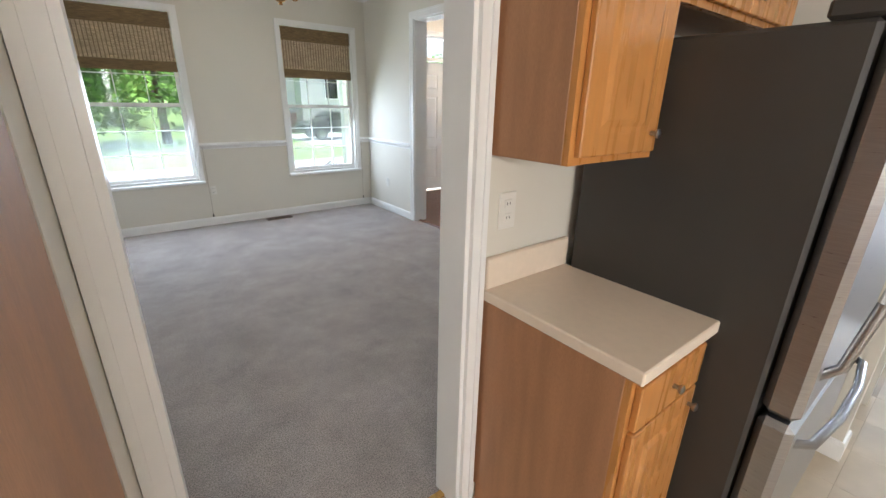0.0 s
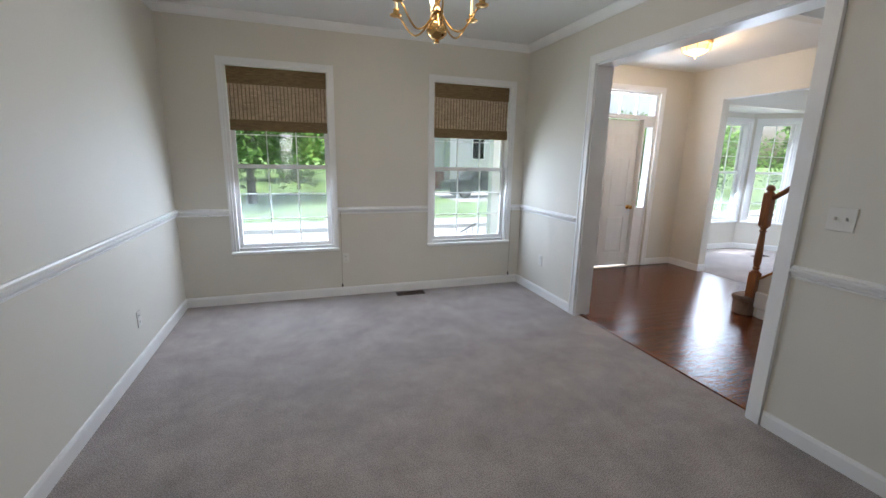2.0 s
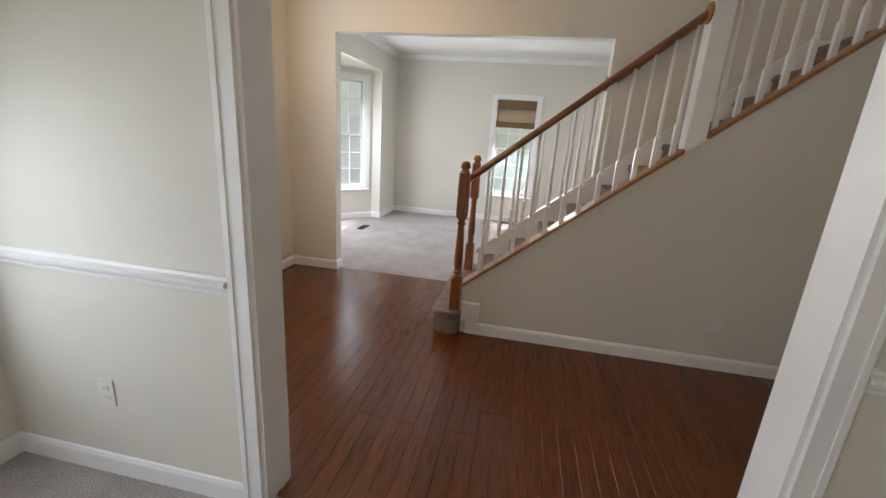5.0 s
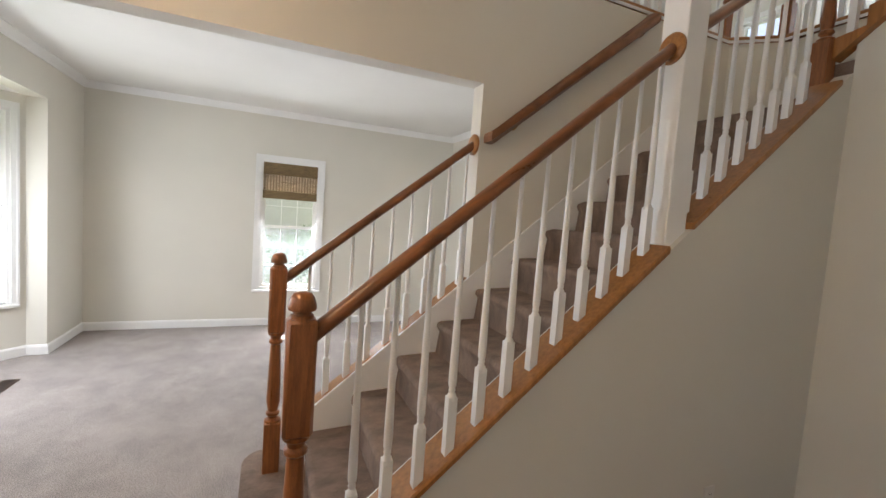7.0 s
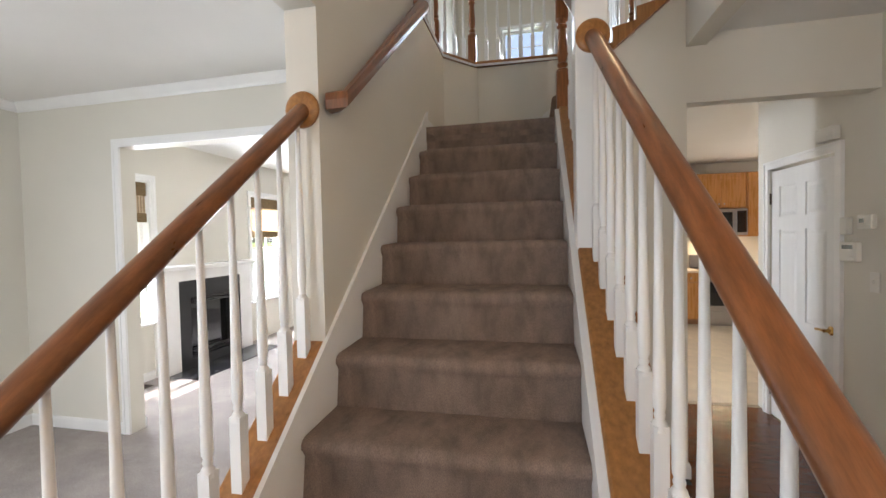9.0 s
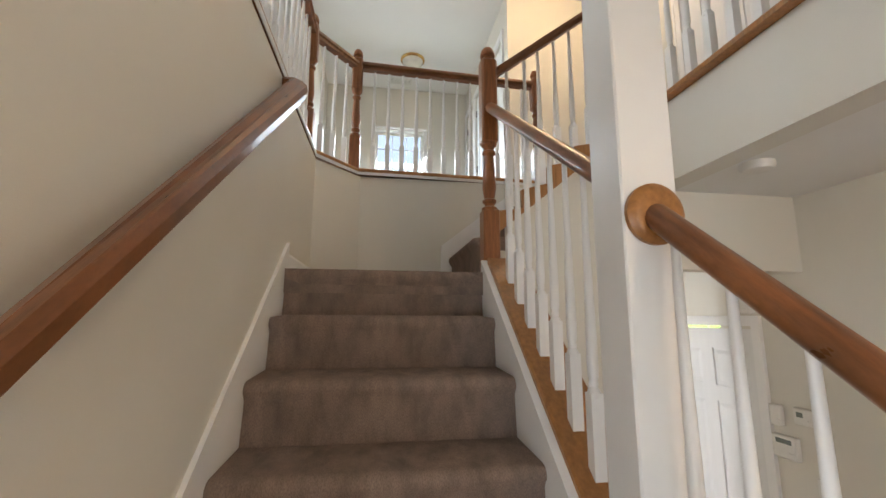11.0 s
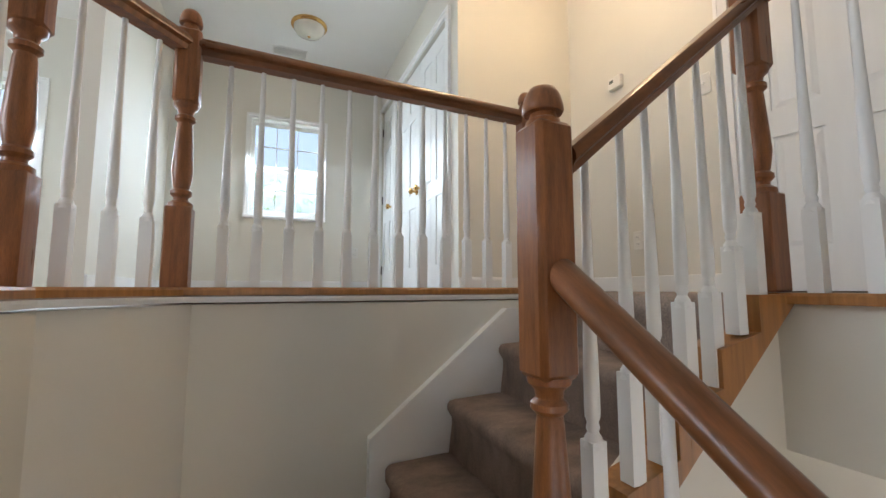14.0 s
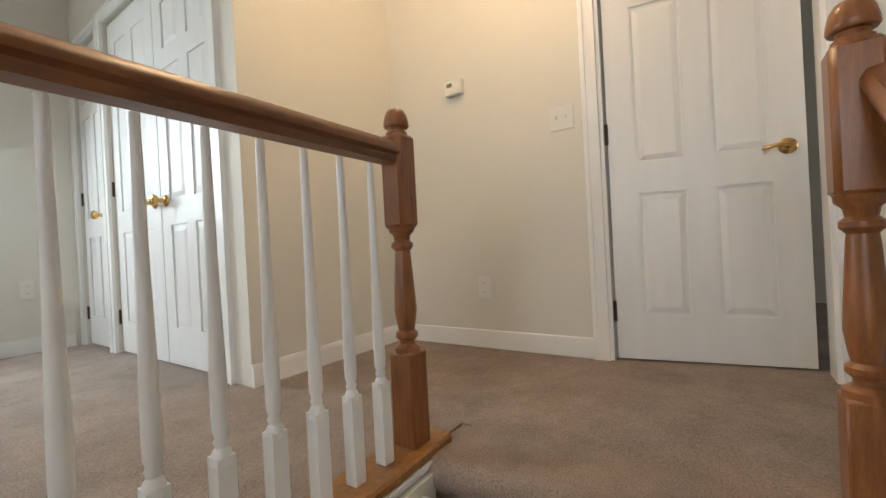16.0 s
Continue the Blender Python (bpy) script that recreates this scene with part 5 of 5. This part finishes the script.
cabinet("wall_cabinet", pose(2.40, -4.10, 0, 0, 0, 0) @ pose(0.345, 0, 0, 0, 0, 180), 0.345, 0.33, 1.45, 2.52, "tall honey-stained wall cabinet beside the microwave", 1)
cabinet("wall_cabinet", pose(2.395, -4.10, 0, 0, 0, 180), 0.76, 0.33, 1.93, 2.52, "honey-stained wall cabinet over the microwave", 2)
cabinet("wall_cabinet", pose(1.63, -4.10, 0, 0, 0, 180), 0.9, 0.33, 1.45, 2.52, "wide honey-stained wall cabinet with two doors", 2)
cabinet("base_cabinet", pose(2.745, -4.10, 0, 0, 0, 180), 0.345, 0.60, 0, 0.865, "narrow honey-stained base cabinet beside the range", 1, 0.13, True)
cabinet("base_cabinet", pose(1.63, -4.10, 0, 0, 0, 180), 0.9, 0.60, 0, 0.865, "wide honey-stained base cabinet with two doors", 2, 0.13, True)
for x0, x1 in ((2.40, 2.745), (0.73, 1.63)):
    c2 = thing("countertop", "cream laminate countertop beside the range", "countertop")
    part("slab", bbox(x0, x1, -4.10, -3.46, 0.868, 0.906, 0.004), M_COUNTER, c2)
    part("backsplash", bbox(x0, x1, -4.10, -4.08, 0.906, 1.01, 0.004), M_COUNTER, c2)
st = thing("range", "stainless steel range with a black glass oven door", "stove")
part("body", bbox(1.635, 2.395, -4.09, -3.47, 0.0, 0.90, 0.006), M_STEEL, st)
part("cooktop", bbox(1.637, 2.393, -4.08, -3.46, 0.901, 0.915, 0.003), M_DARKGLASS, st, "black glass cooktop")
part("back_panel", bbox(1.64, 2.39, -4.085, -4.03, 0.916, 1.14, 0.006), M_STEEL, st)
part("control_display", bbox(1.85, 2.18, -4.03, -4.026, 0.98, 1.09, 0.002), M_DARKGLASS, st, "dark control display")
part("oven_door", bbox(1.65, 2.38, -3.469, -3.44, 0.26, 0.82, 0.005), M_STEEL, st)
part("oven_window", bbox(1.70, 2.33, -3.441, -3.436, 0.33, 0.72, 0.002), M_DARKGLASS, st, "black glass oven window")
part("oven_handle", tube(B(), [(1.70, -3.44, 0.77), (1.72, -3.40, 0.77), (2.31, -3.40, 0.77), (2.33, -3.44, 0.77)], 0.010, 8), M_STEEL, st, smooth=True)
part("drawer", bbox(1.65, 2.38, -3.469, -3.445, 0.04, 0.24, 0.004), M_STEEL, st)
mw = thing("microwave", "stainless over-the-range microwave with a black window", "microwave")
part("body", bbox(1.635, 2.39, -4.09, -3.70, 1.475, 1.915, 0.006), M_STEEL, mw)
part("window", bbox(1.86, 2.34, -3.70, -3.693, 1.53, 1.86, 0.003), M_DARKGLASS, mw, "black glass window")
part("handle", tube(B(), [(1.82, -3.70, 1.53), (1.82, -3.67, 1.56), (1.82, -3.67, 1.83), (1.82, -3.70, 1.86)], 0.009, 8), M_STEEL, mw, smooth=True)
part("control_panel", bbox(1.65, 1.79, -3.70, -3.695, 1.52, 1.88, 0.002), M_DARKGLASS, mw)
lamp("microwave_lamp", "AREA", look((2.0, -3.85, 1.47), (2.0, -3.85, 0)), 4, (1, 0.8, 0.5), size=(0.3, 0.1))

# ---- outdoors ----
GZ = -0.55
structure("ground", box(B(), -400, 400, -400, 400, GZ - 0.3, GZ), M_GRASS, "lawn reaching the horizon", "ground")
structure("driveway", box(B(), 7.6, 13.6, 19.8, 26.0, GZ + 0.004, GZ + 0.02), M_CONCRETE, "pale concrete drive", "pavement")
structure("road", box(B(), -120, 120, 8.8, 12.6, GZ + 0.002, GZ + 0.012), M_CONCRETE, "pale concrete lane", "road")
structure("pavement", box(B(), -120, 120, 13.4, 14.5, GZ + 0.004, GZ + 0.02), M_CONCRETE, "pale concrete pavement along the lane", "pavement")
structure("kerb", bbox(-120, 120, 12.6, 12.8, GZ, GZ + 0.13, 0.01), M_CONCRETE, "concrete kerb", "kerb")
structure("porch", box(B(), 3.2, 6.3, 5.9, 7.2, GZ, -0.10), M_CONCRETE, "concrete porch", "pavement")


def tree(x, y, h, r, seed, label, leaf, conifer=False):
    rnd = random.Random(seed)
    t = thing("tree", label, "tree", pose(x, y, GZ), group="trees in the street")
    bm = B()
    lathe(bm, [(h * 0.03, 0), (h * 0.022, h * 0.15), (h * 0.016, h * 0.5), (h * 0.004, h * 0.95)], 9)
    for i in range(9):
        a, z = rnd.uniform(0, 6.28), h * rnd.uniform(0.28, 0.75)
        q = r * rnd.uniform(0.45, 0.8)
        tube(bm, [(0, 0, z), (q * 0.5 * math.cos(a), q * 0.5 * math.sin(a), z + q * 0.25), (q * math.cos(a), q * math.sin(a), z + q * 0.6)], h * 0.006, 5)
    part("trunk", bm, M_BARK, t)
    verts, faces = [], []
    n = 3800
    clumps = [(rnd.gauss(0, 0.42), rnd.gauss(0, 0.42), rnd.uniform(-1.5, 0.9), rnd.uniform(0.22, 0.42)) for _ in range(44)]
    for i in range(n):
        if conifer:
            f = rnd.random() ** 0.7
            z = h * (0.08 + 0.9 * (1 - f))
            q = r * f * rnd.uniform(0.35, 1.0)
            a = rnd.uniform(0, 6.283)
            c = Vector((q * math.cos(a), q * math.sin(a), z - q * 0.3))
        else:
            k = rnd.choice(clumps)
            d = Vector((rnd.gauss(0, 1), rnd.gauss(0, 1), rnd.gauss(0, 1))).normalized() * (k[3] * r * rnd.uniform(0.5, 1.0))
            c = Vector((k[0] * r, k[1] * r, h * 0.62 + k[2] * h * 0.30)) + d
        s = rnd.uniform(0.10, 0.24) * (h / 8)
        u = Vector((rnd.gauss(0, 1), rnd.gauss(0, 1), rnd.gauss(0, 0.6))).normalized()
        v = u.cross(Vector((rnd.gauss(0, 1), rnd.gauss(0, 1), rnd.gauss(0, 1)))).normalized()
        b = len(verts)
        verts += [c - u * s, c + v * s * 0.5, c + u * s, c - v * s * 0.5]
        faces.append((b, b + 1, b + 2, b + 3))
    me = bpy.data.meshes.new("crown")
    me.from_pydata([tuple(p) for p in verts], [], faces)
    me.materials.append(leaf)
    ob = new("crown", me)
    ob.parent = t
    tagged(ob, "", kind="stuff")


for i, (x, y, h, r) in enumerate([(-5.4, 21.5, 7.6, 3.7), (-1.6, 20.5, 7.2, 3.5), (1.9, 23, 7.6, 3.3), (-9.5, 22, 8.4, 4.2), (-17, 31, 12, 5), (-8, 38, 13, 5.4), (0, 40, 13, 5.4), (-24, 30, 11, 4.6)]):
    tree(x, y, h, r, i + 1, "broad-leaved green tree across the road", M_LEAF)
for i, (x, y, h, r) in enumerate([(11.0, 13.0, 3.2, 1.2), (13.2, 12.5, 2.9, 1.2), (10.0, 15.0, 3.0, 1.2), (15.5, 17, 3.2, 1.3)]):
    tree(x, y, h, r, i + 20, "dark green conifer in the front garden", M_LEAFDARK, True)
for i, (x, y, h, r) in enumerate([(17.5, 22.0, 5, 2.4), (23, 27, 5.5, 3), (26, 16, 5, 2.6), (12.0, 20.5, 4, 1.8), (21, 20, 4.6, 2.4), (28, 24, 5.5, 3), (33, 33, 6.5, 3.5), (24, 36, 6, 3.2)]):
    tree(x, y, h, r, i + 40, "broad-leaved tree beyond the lawn", M_LEAF)
for i, (x, y, h, r) in enumerate([(4.0, -16, 7, 4.0), (8.5, -18, 8, 4.4), (-1, -18, 8, 4.2), (14, 5.2, 1.9, 1.2), (13.2, 2.9, 1.7, 1.1), (18, -2.0, 6, 2.6)]):
    tree(x, y, h, r, i + 60, "broad-leaved green tree in the garden", M_LEAF)


def house(x, y, w, d, h, turn, label, brick=True, base=0.0):
    hs = thing("house", label, "house", pose(x, y, GZ + base, 0, 0, turn), group="houses across the road")
    part("brick_wall", box(B(), -w / 2, w / 2, 0, d, 0, h * 0.48), M_BRICK if brick else M_SIDING, hs, "red brick lower storey" if brick else "pale siding lower storey")
    part("upper_wall", box(B(), -w / 2 - 0.03, w / 2 + 0.03, -0.03, d + 0.03, h * 0.48 + 0.003, h), M_SIDING, hs, "pale siding upper storey")
    bm = side_prism(B(), [(-0.5, h), (d / 2, h + d * 0.42), (d + 0.5, h)], "x", -w / 2 - 0.4, w / 2 + 0.4)
    part("roof", bm, M_ROOF, hs)
    bm = prism(B(), [(-w * 0.30, -0.9), (w * 0.02, -0.9), (w * 0.02, 0), (-w * 0.30, 0)], 0, h)
    part("front_bay", bm, M_SIDING, hs)
    bm = B()
    side_prism(bm, [(-w * 0.33, h), (-w * 0.14, h + 1.9), (w * 0.05, h)], "y", -1.1, d / 2)
    part("gable_roof", bm, M_ROOF, hs)
    for zz in (h * 0.14, h * 0.62):
        for xx in (-w * 0.42, -w * 0.14, w * 0.14, w * 0.34):
            f = -0.95 if xx == -w * 0.14 else -0.05
            wn_ = part("window", bbox(xx - 0.5, xx + 0.5, f - 0.02, f + 0.05, zz, zz + 1.4, 0.01), M_TRIM, hs)
            part("pane", box(B(), xx - 0.42, xx + 0.42, f - 0.024, f - 0.0205, zz + 0.08, zz + 1.32), M_DARKGLASS, wn_)
    part("garage_door", bbox(w * 0.20, w * 0.48, -0.10, 0.0, 0, 2.1, 0.02), M_TRIM, hs, "white garage door")
    part("door", bbox(w * 0.06, w * 0.13, -0.06, 0.02, 0, 2.1, 0.01), M_BLACK, hs)


house(13.5, 28.5, 13, 9, 6.0, 6, "two-storey house with brick base and pale siding", base=-1.7)
house(-34, 46, 13, 9, 6.0, 10, "two-storey house with brick base and pale siding")
house(24.5, 4.0, 12, 9, 6.0, 90, "pale-sided two-storey neighbouring house", False)

car = thing("car", "dark saloon car parked at the kerb", "car", pose(10.0, 22.4, GZ + 0.022))
bm = side_prism(B(), [(-2.2, 0.35), (-2.2, 0.75), (-1.9, 0.88), (-1.2, 0.95), (-0.7, 1.40), (0.8, 1.42), (1.5, 0.98), (2.2, 0.85), (2.25, 0.40)], "y", -0.88, 0.88)
part("body", bevelled(bm, 0.06, 2), M_CAR, car, smooth=True)
bm = side_prism(B(), [(-1.08, 0.98), (-0.66, 1.36), (0.76, 1.37), (1.32, 1.0)], "y", -0.885, 0.885)
part("window", bm, M_DARKGLASS, car)
for xx in (-1.35, 1.40):
    for s in (-1, 1):
        bm = lathe(B(), [(0.32, -0.1), (0.33, 0.0), (0.32, 0.1)], 18)
        bmesh.ops.transform(bm, matrix=pose(xx, s * 0.80, 0.33, 90), verts=bm.verts)
        wl = part("wheel", bm, M_TYRE, car)
        bm = lathe(B(), [(0.2, -0.105), (0.2, 0.105)], 12)
        bmesh.ops.transform(bm, matrix=pose(xx, s * 0.80, 0.33, 90), verts=bm.verts)
        part("rim", bm, M_STEEL, wl)

# porch rail outside the second window
pr = thing("porch_railing", "thin dark metal railing of the porch steps", "railing", pose(3.50, 7.8, GZ))
part("top_rail", tube(B(), [(0, 0, 0.95), (0, 0.9, 0.60)], 0.016), M_BLACK, pr)
for i in range(4):
    part("baluster", tube(B(), [(0, i * 0.29, 0.0), (0, i * 0.29, 0.95 - i * 0.29 * 0.39)], 0.008, 6), M_BLACK, pr)

# ---- floor pieces ----
rnd = random.Random(11)
wood = tagged(new("floor_foyer", mesh_of("floor_foyer", box(B(), 3.10, 5.87, 0.0, 5.75, -0.021, -0.008), M_SLOT)), "glossy cherry hardwood strip floor", "floor", kind="structure")
PLW = 0.0826
meshes = {}
for row in range(70):
    y0 = 0.0 + row * PLW
    y1 = y0 + PLW - 0.0012
    if y1 > 5.755:
        break
    x0, xe = 3.115, (5.868 if y0 > 3.60 else (4.788 if y0 > 1.25 else 4.168))
    if not 2.44 < y0 < 4.30:
        x0 = 3.182
    xx = x0
    while xe - xx > 0.01:
        ln_ = rnd.choice((0.55, 0.75, 0.95, 1.15))
        if xe - (xx + ln_) < 0.25:
            ln_ = xe - xx
        key = round(ln_, 3)
        if key not in meshes:
            bm = box(B(), 0, key - 0.001, 0, PLW - 0.0013, -0.012, 0.0)
            bevelled(bm, 0.0011)
            meshes[key] = mesh_of("plank", bm, M_WOODFLOOR)
        shared("plank", meshes[key], wood, pose(xx, y0, -0.002 + rnd.uniform(-0.0003, 0.0003)))
        xx += ln_
vin = tagged(new("floor_kitchen", mesh_of("floor_kitchen", box(B(), -0.2, 4.17, -4.10, 0.845, -0.02, -0.006), M_GROUT)), "cream vinyl tile kitchen floor", "floor", kind="structure")
TS = 0.305
for i in range(15):
    for j in range(17):
        x0, y0 = -0.2 + i * TS, 0.845 - (j + 1) * TS
        w = min(TS, 4.168 - x0)
        if w < 0.05 or y0 < -4.2 or (x0 + w > 3.16 and y0 + TS > 0.0):
            continue
        key = ("t", round(w, 3))
        if key not in meshes:
            meshes[key] = mesh_of("tile", box(B(), 0.001, w - 0.001, 0.001, TS - 0.001, -0.004, 0.0), M_VINYL)
        shared("tile", meshes[key], vin, pose(x0, y0, -0.002))
